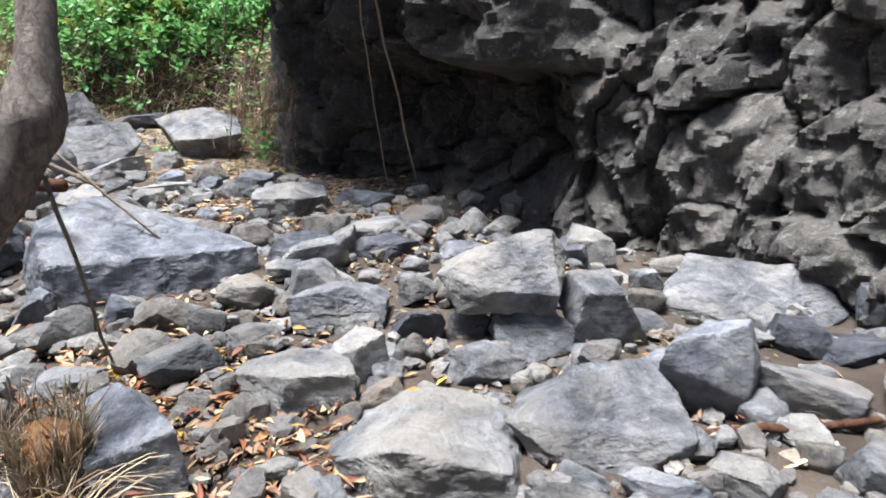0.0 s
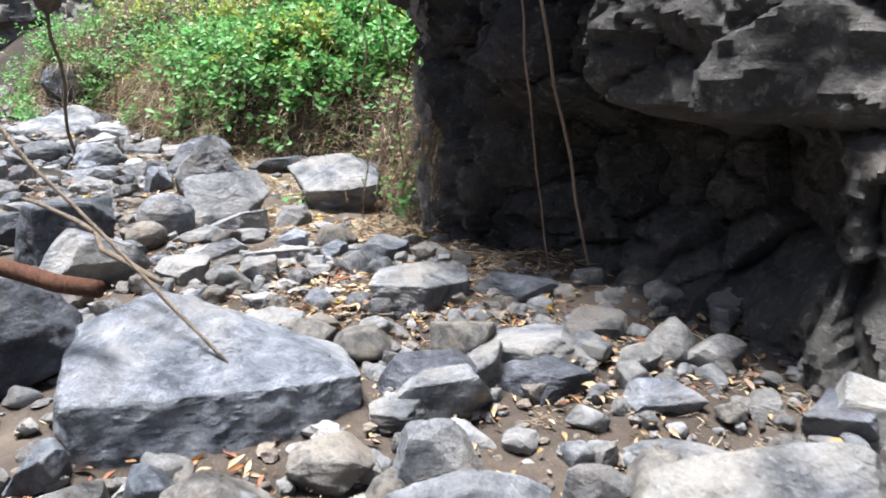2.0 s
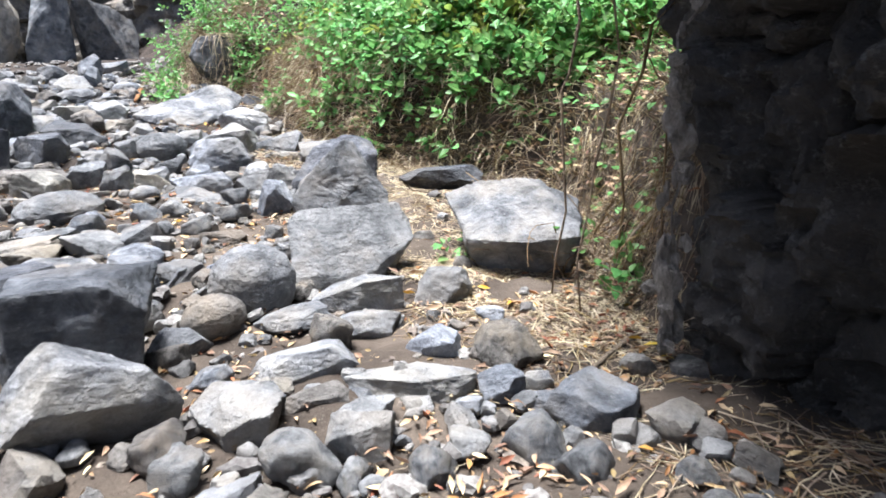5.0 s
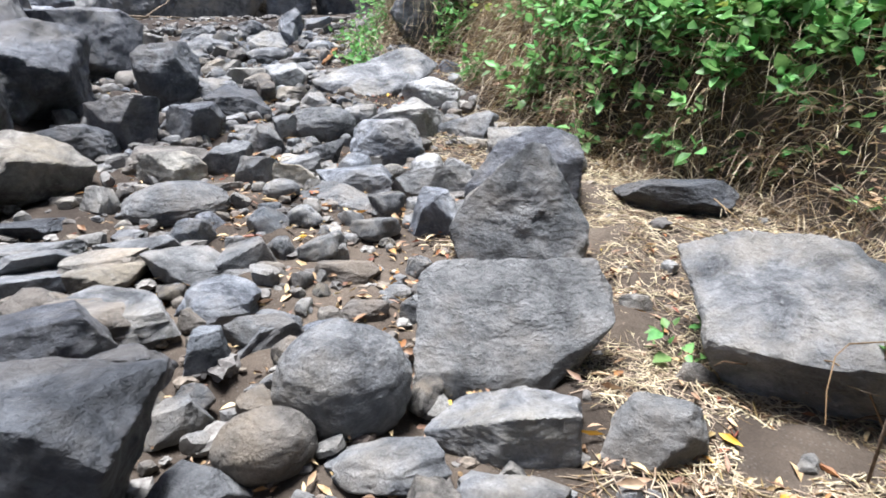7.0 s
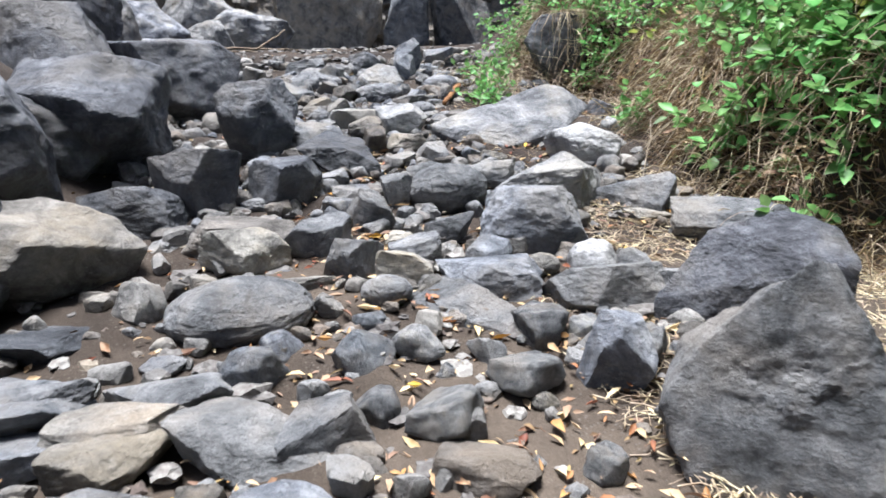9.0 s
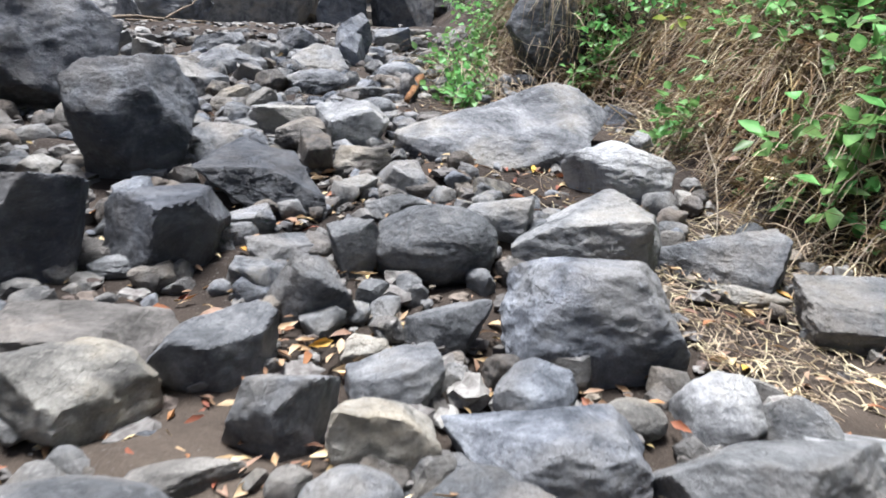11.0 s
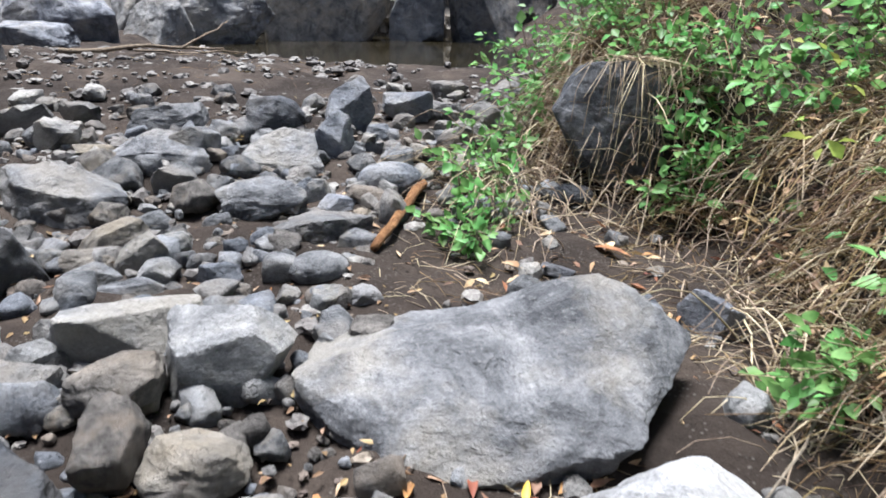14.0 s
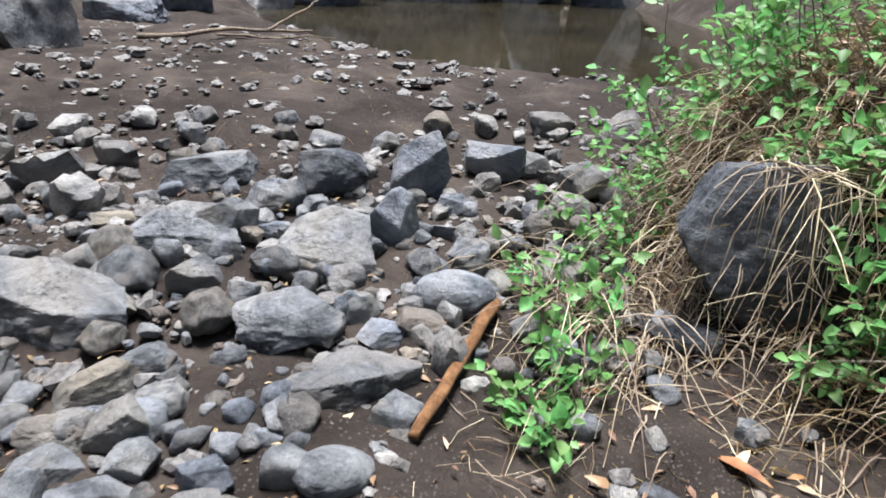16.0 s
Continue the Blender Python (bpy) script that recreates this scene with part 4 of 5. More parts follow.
rock(-13.24, 6.47, 0.35, 0.27, 0.22, 83, 'slab', 'blue', 145)
rock(-12.49, 5.16, 0.30, 0.21, 0.19, 105, 'slab', 'grey', 147)
rock(-12.50, 5.91, 0.29, 0.20, 0.27, 91, 'wedge', 'blue', 149)
rock(-12.03, 6.19, 0.35, 0.24, 0.16, 85, 'round', 'blue', 150)
rock(-11.87, 5.55, 0.47, 0.31, 0.17, 100, 'lump', 'grey', 151)
rock(-12.13, 5.10, 0.24, 0.16, 0.15, 108, 'block', 'grey', 153)
rock(-11.52, 4.93, 0.31, 0.21, 0.15, 117, 'wedge', 'brown', 154)
rock(-11.62, 5.07, 0.22, 0.15, 0.11, 113, 'lump', 'grey', 155)
rock(-11.30, 5.08, 0.23, 0.18, 0.15, 116, 'lump', 'grey', 156)
rock(-11.17, 5.16, 0.19, 0.15, 0.09, 115, 'lump', 'pale', 157)
rock(-11.13, 5.78, 0.25, 0.19, 0.12, 97, 'round', 'grey', 158)
rock(-11.77, 7.11, 0.24, 0.18, 0.12, 64, 'round', 'dark', 159)
rock(-11.80, 5.91, 0.23, 0.18, 0.08, 92, 'slab', 'blue', 160)
rock(-11.85, 6.04, 0.22, 0.17, 0.10, 89, 'lump', 'brown', 161)
rock(-11.66, 6.16, 0.15, 0.17, 0.17, 86, 'lump', 'grey', 162)
rock(-12.76, 6.22, 0.17, 0.13, 0.11, 86, 'lump', 'blue', 163)
rock(-12.74, 5.29, 0.27, 0.21, 0.14, 102, 'lump', 'grey', 164)
rock(-12.61, 4.61, 0.24, 0.17, 0.07, 113, 'slab', 'brown', 165)
rock(-12.01, 5.33, 0.15, 0.12, 0.12, 104, 'lump', 'grey', 166)
rock(-12.54, 6.16, 0.24, 0.10, 0.07, 87, 'slab', 'blue', 167)
rock(-11.19, 5.61, 0.11, 0.08, 0.08, 102, 'lump', 'pale', 168)
rock(-11.10, 5.40, 0.17, 0.13, 0.11, 109, 'block', 'blue', 169)
rock(-11.14, 4.92, 0.23, 0.18, 0.09, 122, 'slab', 'grey', 170)
rock(-11.26, 4.89, 0.22, 0.17, 0.11, 121, 'lump', 'brown', 171)
rock(-10.64, 5.16, 0.49, 0.24, 0.19, 105, 'slab', 'pale', 172)
rock(-10.48, 5.49, 0.41, 0.27, 0.25, 96, 'slab', 'pale', 173)
rock(-10.33, 5.18, 0.29, 0.22, 0.17, 107, 'lump', 'brown', 174)
rock(-11.20, 4.57, 0.36, 0.27, 0.28, 114, 'lump', 'dark', 176)
rock(-10.88, 5.14, 0.18, 0.14, 0.07, 104, 'lump', 'blue', 177)
rock(-10.94, 4.91, 0.14, 0.11, 0.10, 109, 'wedge', 'blue', 179)
rock(-11.03, 5.09, 0.27, 0.13, 0.08, 104, 'slab', 'grey', 180)
rock(-10.91, 5.94, 0.16, 0.12, 0.08, 84, 'lump', 'blue', 181)
rock(-10.68, 4.67, 0.18, 0.14, 0.13, 116, 'wedge', 'grey', 182)
rock(-10.36, 4.83, 0.41, 0.27, 0.17, 116, 'slab', 'grey', 183)
rock(-10.52, 7.18, 0.25, 0.17, 0.16, 52, 'slab', 'blue', 184)
rock(-10.02, 7.00, 0.15, 0.17, 0.15, 47, 'lump', 'pale', 185)
rock(-11.05, 6.77, 0.17, 0.09, 0.05, 66, 'slab', 'dark', 187)
rock(-8.55, 3.35, 0.97, 0.72, 0.45, 106, 'lump', 'brown', 188)
rock(-9.86, 3.15, 0.95, 0.72, 0.55, 104, 'lump', 'dark', 190)
rock(-8.24, 6.82, 0.65, 0.38, 0.21, 55, 'slab', 'grey', 192)
rock(-7.36, 4.06, 0.42, 0.23, 0.12, 98, 'slab', 'grey', 199)
rock(-7.65, 4.01, 0.19, 0.15, 0.06, 98, 'lump', 'blue', 200)
rock(-6.53, 5.11, 0.20, 0.16, 0.06, 68, 'lump', 'pale', 201)
rock(-6.78, 4.97, 0.35, 0.22, 0.11, 74, 'slab', 'brown', 202)
rock(-4.22, 2.54, 0.95, 0.63, 0.55, 67, 'block', 'dark', 204)
rock(-5.06, 3.62, 0.72, 0.42, 0.43, 65, 'wedge', 'grey', 205)
rock(-0.15, 2.81, 0.28, 0.22, 0.13, 0, 'block', 'blue', 206)
rock(0.14, 3.24, 0.32, 0.25, 0.10, -5, 'lump', 'grey', 207)
rock(0.34, 2.51, 0.26, 0.19, 0.08, -8, 'block', 'grey', 208)
rock(0.49, 2.71, 0.35, 0.20, 0.11, -10, 'slab', 'brown', 209)
rock(-0.29, 3.27, 0.27, 0.21, 0.11, 5, 'lump', 'dark', 210)
rock(-0.41, 2.80, 0.19, 0.15, 0.12, 8, 'lump', 'grey', 211)
rock(0.41, 3.29, 0.36, 0.28, 0.17, -7, 'block', 'dark', 212)
rock(-1.29, 2.86, 0.27, 0.21, 0.15, 24, 'block', 'dark', 213)
rock(-1.05, 2.93, 0.22, 0.17, 0.12, 20, 'lump', 'dark', 214)
rock(0.59, 3.26, 0.37, 0.28, 0.12, -10, 'block', 'dark', 215)
rock(-1.44, 3.96, 0.35, 0.24, 0.11, 16, 'slab', 'blue', 216)
rock(-2.19, 3.46, 0.42, 0.24, 0.19, 35, 'slab', 'pale', 217)
rock(-1.96, 3.88, 0.50, 0.31, 0.14, 26, 'wedge', 'dark', 218)
rock(-1.21, 3.57, 0.56, 0.20, 0.10, 13, 'slab', 'grey', 219)
rock(-1.97, 3.26, 0.23, 0.18, 0.11, 33, 'lump', 'grey', 220)
rock(-0.78, 4.09, 0.32, 0.24, 0.16, 2, 'block', 'dark', 221)
rock(-3.48, 3.64, 0.44, 0.21, 0.12, 52, 'slab', 'pale', 222)
rock(-3.26, 3.86, 0.21, 0.16, 0.08, 45, 'lump', 'brown', 223)
rock(-4.31, 4.36, 0.26, 0.21, 0.17, 51, 'block', 'pale', 224)
rock(-4.71, 4.10, 0.30, 0.24, 0.18, 57, 'block', 'pale', 225)
rock(-3.95, 4.04, 0.23, 0.18, 0.07, 51, 'slab', 'pale', 226)
rock(-4.37, 3.84, 0.24, 0.19, 0.11, 58, 'slab', 'blue', 227)
rock(-3.91, 5.16, 0.46, 0.17, 0.08, 39, 'slab', 'blue', 228)

# the stone that stands in the overgrown bank near the pool
hewn(-11.88, 7.38, 1.08, 82, 'dark', 341, ((-0.20, -0.04, 0.62), (0.16, -0.04, 0.65), (0.20, 0.20, 0.60), (-0.20, 0.20, 0.58), (-0.38, -0.12, 0.38), (-0.34, 0.10, 0.36), (0.00, -0.14, -0.05), (0.28, -0.12, -0.05), (0.30, 0.20, -0.05), (-0.10, 0.20, -0.05), (0.29, -0.10, 0.32), (-0.22, -0.16, 0.16)))


# ---- small stones between the rocks ----
def free(x, y, gap):
    return all((x - a) ** 2 + (y - b) ** 2 > (gap + 0.55 * r) ** 2 for a, b, r in PLACED)


def in_bed(rng, low=-14.0, high=1.3):
    while True:
        x = rng.uniform(low, high)
        bottom, top = float(np.interp(x, LEFT_X, LEFT_Y)) + 0.1, float(np.interp(x, RIGHT_X, RIGHT_Y)) - 0.15
        if x > -3.8:
            bottom, top = max(bottom, 0.8), min(top, 5.3)
        y = rng.uniform(bottom, top)
        trodden = -7.2 < x < -3.6 and y > 5.35 or -8.6 < x < -7.2 and y > 6.15 or -11.6 < x < -9.4 and y > 5.95
        if not trodden or rng.uniform() < 0.12:
            return x, y


def small_stones():
    rng = np.random.default_rng(11)
    kinds = []
    for k in range(14):
        tone = ("pale", "grey", "brown", "blue", "grey", "brown", "pale")[k % 7]
        form = ("lump", "block", "slab", "wedge", "lump")[k % 5]
        v, f = rock_shape(1.0, rng.uniform(0.65, 0.95), rng.uniform(0.4, 0.65), form, 500 + k, 4)
        kinds.append((mesh_of("stone", v, f, ROCK[tone]), WORDS[tone], SHAPES[form]))
    made, spread, n = 0, ([], []), 0
    for k in range(560):
        while True:
            x, y = in_bed(rng)
            w = 0.09 + 0.24 * rng.uniform() ** 1.6
            if free(x, y, 0.4 * w):
                break
        m = pose(x, y, float(ground_height(x, y)) - 0.02 * w, rng.uniform(-15, 15), rng.uniform(-15, 15), rng.uniform(0, 360)) @ Matrix.Diagonal((w, w, w, 1))
        PLACED.append((x, y, 0.45 * w))
        beside = abs(y - np.interp(x, (-13.0, -8.0, -4.0, -0.5), (5.5, 5.2, 4.5, 2.8))) < 0.9
        if made < 235 and beside:
            me, tone, shape = kinds[made % len(kinds)]
            ob = new("stone", me)
            ob.matrix_basis = m
            tagged(ob, f"{tone} {shape} basalt stone bedded in the dry stream bed", "stone", "rocks of the stream bed")
            made += 1
        else:
            v, f = rock_shape(1.0, 0.8, 0.55, ("lump", "block", "slab")[k % 3], 560 + k % 11, 3)
            q = np.array(m)
            spread[0].append(v @ q[:3, :3].T + q[:3, 3])
            spread[1].append(np.array(f) + n)
            n += len(v)
    ob = new("stones", mesh_of("stones", np.concatenate(spread[0]), np.concatenate(spread[1]), LOOSE, crisp=24))
    tagged(ob, "grey and brown basalt stones lying farther off in the bed", "stones", kind="stuff")


small_stones()


def rubble():
    """Broken bits that fill the gaps, past counting."""
    rng = np.random.default_rng(77)
    for tone in ("grey", "brown", "pale"):
        shapes = [rock_shape(1.0, rng.uniform(0.6, 0.95), rng.uniform(0.4, 0.7), ("slab", "block", "wedge")[k % 3], 900 + k, 3) for k in range(8)]
        verts, faces, n = [], [], 0
        for k in range(560):
            x, y = in_bed(rng, -13.2, 1.3)
            w = 0.05 + 0.11 * rng.uniform() ** 2
            v, f = shapes[k % 8]
            m = np.array(pose(x, y, float(ground_height(x, y)), rng.uniform(-25, 25), rng.uniform(-25, 25), rng.uniform(0, 360)))
            verts.append((v * w) @ m[:3, :3].T + m[:3, 3])
            faces.append(np.array(f) + n)
            n += len(v)
        ob = new("rubble", mesh_of("rubble", np.concatenate(verts), np.concatenate(faces), LOOSE if tone == "grey" else ROCK[tone], crisp=24))
        tagged(ob, f"{WORDS[tone]} broken rubble filling the gaps between rocks", "rubble", kind="stuff")


rubble()


def packed_rubble():
    """Smaller broken stone packed between the rocks of the upper bed."""
    rng = np.random.default_rng(78)
    for tone, low, high, count in (("grey", -13.0, -9.0, 420), ("blue", -13.0, -9.0, 260), ("brown", -13.0, -9.0, 260), ("pale", -5.0, 0.5, 260)):
        shapes = [rock_shape(1.0, rng.uniform(0.6, 0.95), rng.uniform(0.4, 0.7), ("slab", "block", "wedge")[k % 3], 940 + k, 3) for k in range(8)]
        verts, faces, n = [], [], 0
        for k in range(count):
            x, y = in_bed(rng, low, high)
            w = 0.035 + 0.15 * rng.uniform() ** 2.6
            v, f = shapes[k % 8]
            m = np.array(pose(x, y, float(ground_height(x, y)), rng.uniform(-25, 25), rng.uniform(-25, 25), rng.uniform(0, 360)))
            verts.append((v * w) @ m[:3, :3].T + m[:3, 3])
            faces.append(np.array(f) + n)
            n += len(v)
        ob = new("rubble", mesh_of("rubble", np.concatenate(verts), np.concatenate(faces), ROCK[tone]))
        tagged(ob, f"{WORDS[tone]} broken rubble packed between the rocks", "rubble", kind="stuff")


packed_rubble()


def pebbles(name, count, low, high, sizes, material, seed, label):
    """Loose grit, far too many to count."""
    rng = np.random.default_rng(seed)
    way, faces = sphere(2)
    way = np.array(way)
    faces = np.array(faces)
    verts, all_faces = [], []
    for k in range(count):
        x, y = in_bed(rng, low, high)
        s = sizes[0] + (sizes[1] - sizes[0]) * rng.uniform() ** 3
        p = way * (s * rng.uniform(0.8, 1.3), s * rng.uniform(0.6, 1.0), s * rng.uniform(0.35, 0.7)) * (1 + 0.28 * rng.normal(0, 1, (len(way), 1)).clip(-1, 1))
        a = rng.uniform(0, 6.28)
        q = np.stack([p[:, 0] * math.cos(a) - p[:, 1] * math.sin(a) + x, p[:, 0] * math.sin(a) + p[:, 1] * math.cos(a) + y, p[:, 2] + float(ground_height(x, y)) + 0.3 * s], axis=1)
        verts.append(q)
        all_faces.append(faces + 42 * k)
    ob = new(name, mesh_of(name, np.concatenate(verts), np.concatenate(all_faces), material, True))
    tagged(ob, label, "gravel", kind="stuff")


def pebble_material(name, low, high):
    n = Nodes(name, 0.8)
    base = n.vary(n.ramp(n.noise(40, 4), (0.3, low), (0.7, high)), 0.45, 0.02, island=True)
    return n.done(base, n.bump(n.noise(90, 4, 0.7), 0.4, 0.006))


GRIT = pebble_material("pale_grit", (0.09, 0.078, 0.073), (0.22, 0.215, 0.2))
BROWN_GRIT = pebble_material("brown_grit", (0.08, 0.065, 0.052), (0.2, 0.165, 0.135))
pebbles("gravel", 1700, -13.6, 1.2, (0.018, 0.075), GRIT, 31, "pale grey gravel lying between the rocks")
pebbles("gravel", 1700, -13.6, 1.2, (0.014, 0.05), BROWN_GRIT, 32, "brown gravel and grit between the rocks")
pebbles("gravel", 1100, -18.0, -12.4, (0.02, 0.07), GRIT, 33, "pale gravel scattered on the mud by the pool")


# ---- the overgrown bank ----
def shrub(x, y, radius, height, leaves, seed, leaf=0.062, material=LEAF, name="shrub", label="", lean=(0.0, -0.3), stems=26):
    rng = np.random.default_rng(seed)
    root = new(name)
    z = float(ground_height(x, y))
    root.location = (x, y, z)
    twigs, crown = Pile(), Pile()
    each = leaves // stems
    for k in range(stems):
        a = rng.uniform(0, 2 * math.pi)
        foot = np.array([0.45 * radius * rng.normal(), 0.45 * radius * rng.normal(), 0])
        foot[2] = float(ground_height(x + foot[0], y + foot[1])) - z - 0.02
        reach = rng.uniform(0.35, 1.0)
        top = foot + (radius * reach * math.cos(a) + lean[0] * height, radius * reach * math.sin(a) + lean[1] * height, height * rng.uniform(0.5, 1.1))
        line = bent(foot, top, 6, -0.12 * height, 0.025, int(rng.integers(1e6)))
        twigs.blade(line, 0.0045)
        for _ in range(each):
            u = rng.uniform(0.18, 1.0) ** 0.8
            i = min(int(u * 6), 5)
            p = line[i] + (line[i + 1] - line[i]) * (u * 6 - i)
            out = rng.normal(0, 1, 3) + (lean[0], lean[1] - 0.5, 0.15)
            out /= np.linalg.norm(out)
            size = leaf * rng.uniform(0.55, 1.35)
            crown.leaf(p + out * rng.uniform(0.01, 0.07), out, (0.5 * rng.normal(), 0.5 * rng.normal() - 0.25, 1.0), size, size * rng.uniform(0.55, 0.8), rng.uniform(-0.1, 0.3))
    tagged(part("stem", twigs.mesh("stem", TWIG), root), kind="stuff")
    tagged(part("foliage", crown.mesh("foliage", material), root), kind="stuff")
    return tagged(root, label or "green leafy shrub growing on the overgrown bank", "shrub", "plants on the bank")


def bank():
    rng = np.random.default_rng(5)
    for k in range(30):
        x = -9.6 + 5.4 * (k + 0.5) / 30 + rng.uniform(-0.15, 0.15)
        row = k % 3
        if x > -5.9:
            continue
        y = float(np.interp(x, RIGHT_X, RIGHT_Y)) + (0.95 if x > -8 else 1.0, 1.45, 2.1)[row] + rng.uniform(-0.15, 0.2)
        shrub(x, y, rng.uniform(0.42, 0.6), rng.uniform(0.34, 0.58), 620, 700 + k, 0.095 if x > -8 else 0.085, (LEAF, LEAF, LEAF, LEAF, YELLOW_LEAF)[(k * 7) % 5])
    for k in range(16):
        x = -8.9 + 2.6 * (k + 0.5) / 16
        y = float(np.interp(x, RIGHT_X, RIGHT_Y)) + (0.42 if x < -7 else 0.7) + 0.5 * (k % 2) + rng.uniform(-0.1, 0.1)
        shrub(x, y, 0.36, 0.22, 300, 820 + k, 0.1, (LEAF, LEAF, LEAF, YELLOW_LEAF)[k % 4], label="low green leafy plant hanging over the bank's edge")
    for k in range(9):
        x = -10.0 + 6.2 * (k + 0.5) / 9
        y = float(np.interp(x, RIGHT_X, RIGHT_Y)) + 3.2 + rng.uniform(-0.2, 0.3)
        shrub(x, y, 0.8, 1.0, 900, 760 + k, 0.12)
    for k in range(14):
        x = -11.2 + 2.8 * (k + 0.5) / 14
        y = float(np.interp(x, RIGHT_X, RIGHT_Y)) + (0.75, 1.3, 1.9)[k % 3] + rng.uniform(-0.15, 0.2)
        shrub(x, y, 0.42, 0.34, 170, 1300 + k, 0.075, (LEAF, LEAF, LEAF, YELLOW_LEAF)[k % 4], label="low green leafy plant among dead grass")
    for k in range(8):
        x = -13.6 + 3.9 * (k + 0.5) / 8
        y = float(np.interp(x, RIGHT_X, RIGHT_Y)) + (1.1, 1.9)[k % 2] + rng.uniform(-0.1, 0.2)
        shrub(x, y, 0.5, 0.55, 260, 780 + k, 0.065, (LEAF, YELLOW_LEAF)[k % 2])


bank()


def grass_tuft(x, y, count, length, seed, spread=0.3, droop=0.5, material=STRAW, toward=(0.0, -1.0), width=0.0028, label="", name="dry_grass"):
    """Old stalks that rise from the bank and hang down over its edge."""
    rng = np.random.default_rng(seed)
    pile = Pile()
    for _ in range(count):
        fx, fy = x + spread * rng.normal(), y + 0.6 * spread * rng.normal()
        foot = np.array(on_ground(fx, fy, -0.01))
        n = length * rng.uniform(0.4, 1.2)
        away = np.array([toward[0] + 1.0 * rng.normal(), toward[1] + 0.8 * rng.normal()])
        away /= np.linalg.norm(away)
        rise, fall = n * rng.uniform(0.1, 0.6), n * droop * rng.uniform(0.3, 1.2)
        line = []
        for i in range(6):
            u = i / 5
            q = foot + np.array([*(away * n * 0.75 * u), rise * 2.2 * u * (1 - 0.55 * u) - fall * u * u])
            q[2] = max(q[2], float(ground_height(q[0], q[1])) + 0.006)
            line.append(q + rng.normal(0, 0.004, 3))
        pile.blade(line, width * rng.uniform(0.6, 1.7))
    ob = new(name, pile.mesh(name, material))
    return tagged(ob, label or "dry straw-coloured grass hanging over the bank", "grass", kind="stuff")


def bank_grass():
    rng = np.random.default_rng(8)
    for k in range(17):
        x = -13.2 + 6.6 * (k + 0.5) / 17
        if -11.75 < x < -10.5:
            continue
        y = float(np.interp(x, RIGHT_X, RIGHT_Y)) + 0.32 + rng.uniform(-0.1, 0.12)
        grass_tuft(x, y, 120, 0.5, 900 + k, 0.34, 0.7, STRAW, width=0.003)
        grass_tuft(x + 0.15, y - 0.02, 150, 0.36, 930 + k, 0.3, 0.9, DARK_STRAW, label="brown dead grass and roots hanging over the bank")
    for k in range(8):
        x = -10.6 + 4.2 * (k + 0.5) / 8
        y = float(np.interp(x, RIGHT_X, RIGHT_Y)) + 0.9 + rng.uniform(-0.1, 0.4)
        grass_tuft(x, y, 110, 0.6, 960 + k, 0.35, 0.4, STRAW, width=0.0032)
    for k in range(7):
        x = -6.4 + 2.4 * (k + 0.5) / 7
        y = float(np.interp(x, RIGHT_X, RIGHT_Y)) + 0.15 + rng.uniform(-0.1, 0.15)
        grass_tuft(x, y, 90, 0.45, 980 + k, 0.28, 0.7, (STRAW, DARK_STRAW)[k % 2])


bank_grass()


def bank_cover():
    """Ivy, dead leaves and short grass that hide the earth of the bank."""
    rng = np.random.default_rng(19)
    sets = {"ivy": (5200, LEAF, "green creeping leaves covering the bank"), "dead_grass": (4200, DARK_STRAW, "dark dead grass and fine roots covering the bank"), "dead_leaves": (3400, DRY_LEAF, "dead brown leaves caught on the bank"), "short_grass": (3600, STRAW, "short dry grass covering the bank")}
    for name, (count, material, label) in sets.items():
        pile = Pile()
        for _ in range(count):
            x = rng.uniform(-13.6, -4.6)
            over = 0.12 + 3.6 * rng.uniform() ** 1.6
            y = float(np.interp(x, RIGHT_X, RIGHT_Y)) + over
            if name == "ivy" and rng.uniform() > (0.95 if -9.2 < x else 0.45) * min(1, 0.25 + over):
                continue
            p = np.array(on_ground(x, y, 0.02))
            if name.endswith("grass"):
                n = rng.uniform(0.1, 0.32)
                a = np.array([rng.normal(0, 0.6), -0.7 + rng.normal(0, 0.5), 0.55])
                pile.blade([p, p + a * n * 0.5 + (0, 0, 0.03), p + a * n - (0, 0, 0.06 * rng.uniform())], 0.0028)
            else:
                n = rng.uniform(0.05, 0.105)
                out = np.array([rng.normal(), rng.normal() - 0.6, rng.normal(0.1, 0.4)])
                pile.leaf(p + (0, -0.02, rng.uniform(0, 0.14)), out, (0.4 * rng.normal(), -0.4 + 0.4 * rng.normal(), 1), n, n * (0.75 if name == "ivy" else 0.35), rng.uniform(-0.1, 0.3))
        tagged(new(name, pile.mesh(name, material)), label, "undergrowth", kind="stuff")


bank_cover()


def hanging_grass():
    """Long dead grass that hangs down the steep front of the bank."""
    rng = np.random.default_rng(41)
    for material, count, label in ((STRAW, 1500, "long pale dead grass hanging down the bank"), (DARK_STRAW, 2200, "dark dead grass hanging down the bank")):
        pile = Pile()
        for _ in range(count):
            x = rng.uniform(-13.4, -8.6)
            if -12.15 < x < -11.3:
                continue
            y = float(np.interp(x, RIGHT_X, RIGHT_Y)) + rng.uniform(0.25, 1.5)
            foot = np.array(on_ground(x, y, 0.01))
            n = rng.uniform(0.15, 0.5)
            side = 0.55 * rng.normal()
            line = []
            for i in range(5):
                u = i / 4
                q = foot + (side * n * u, -0.8 * n * u, n * (0.25 * u - 0.75 * u * u))
                q[2] = max(q[2], float(ground_height(q[0], q[1])) + 0.008) + 0.02 * rng.uniform()
                line.append(q)
            pile.blade(line, rng.uniform(0.0022, 0.0056))
        tagged(new("hanging_grass", pile.mesh("hanging_grass", material)), label, "grass", kind="stuff")


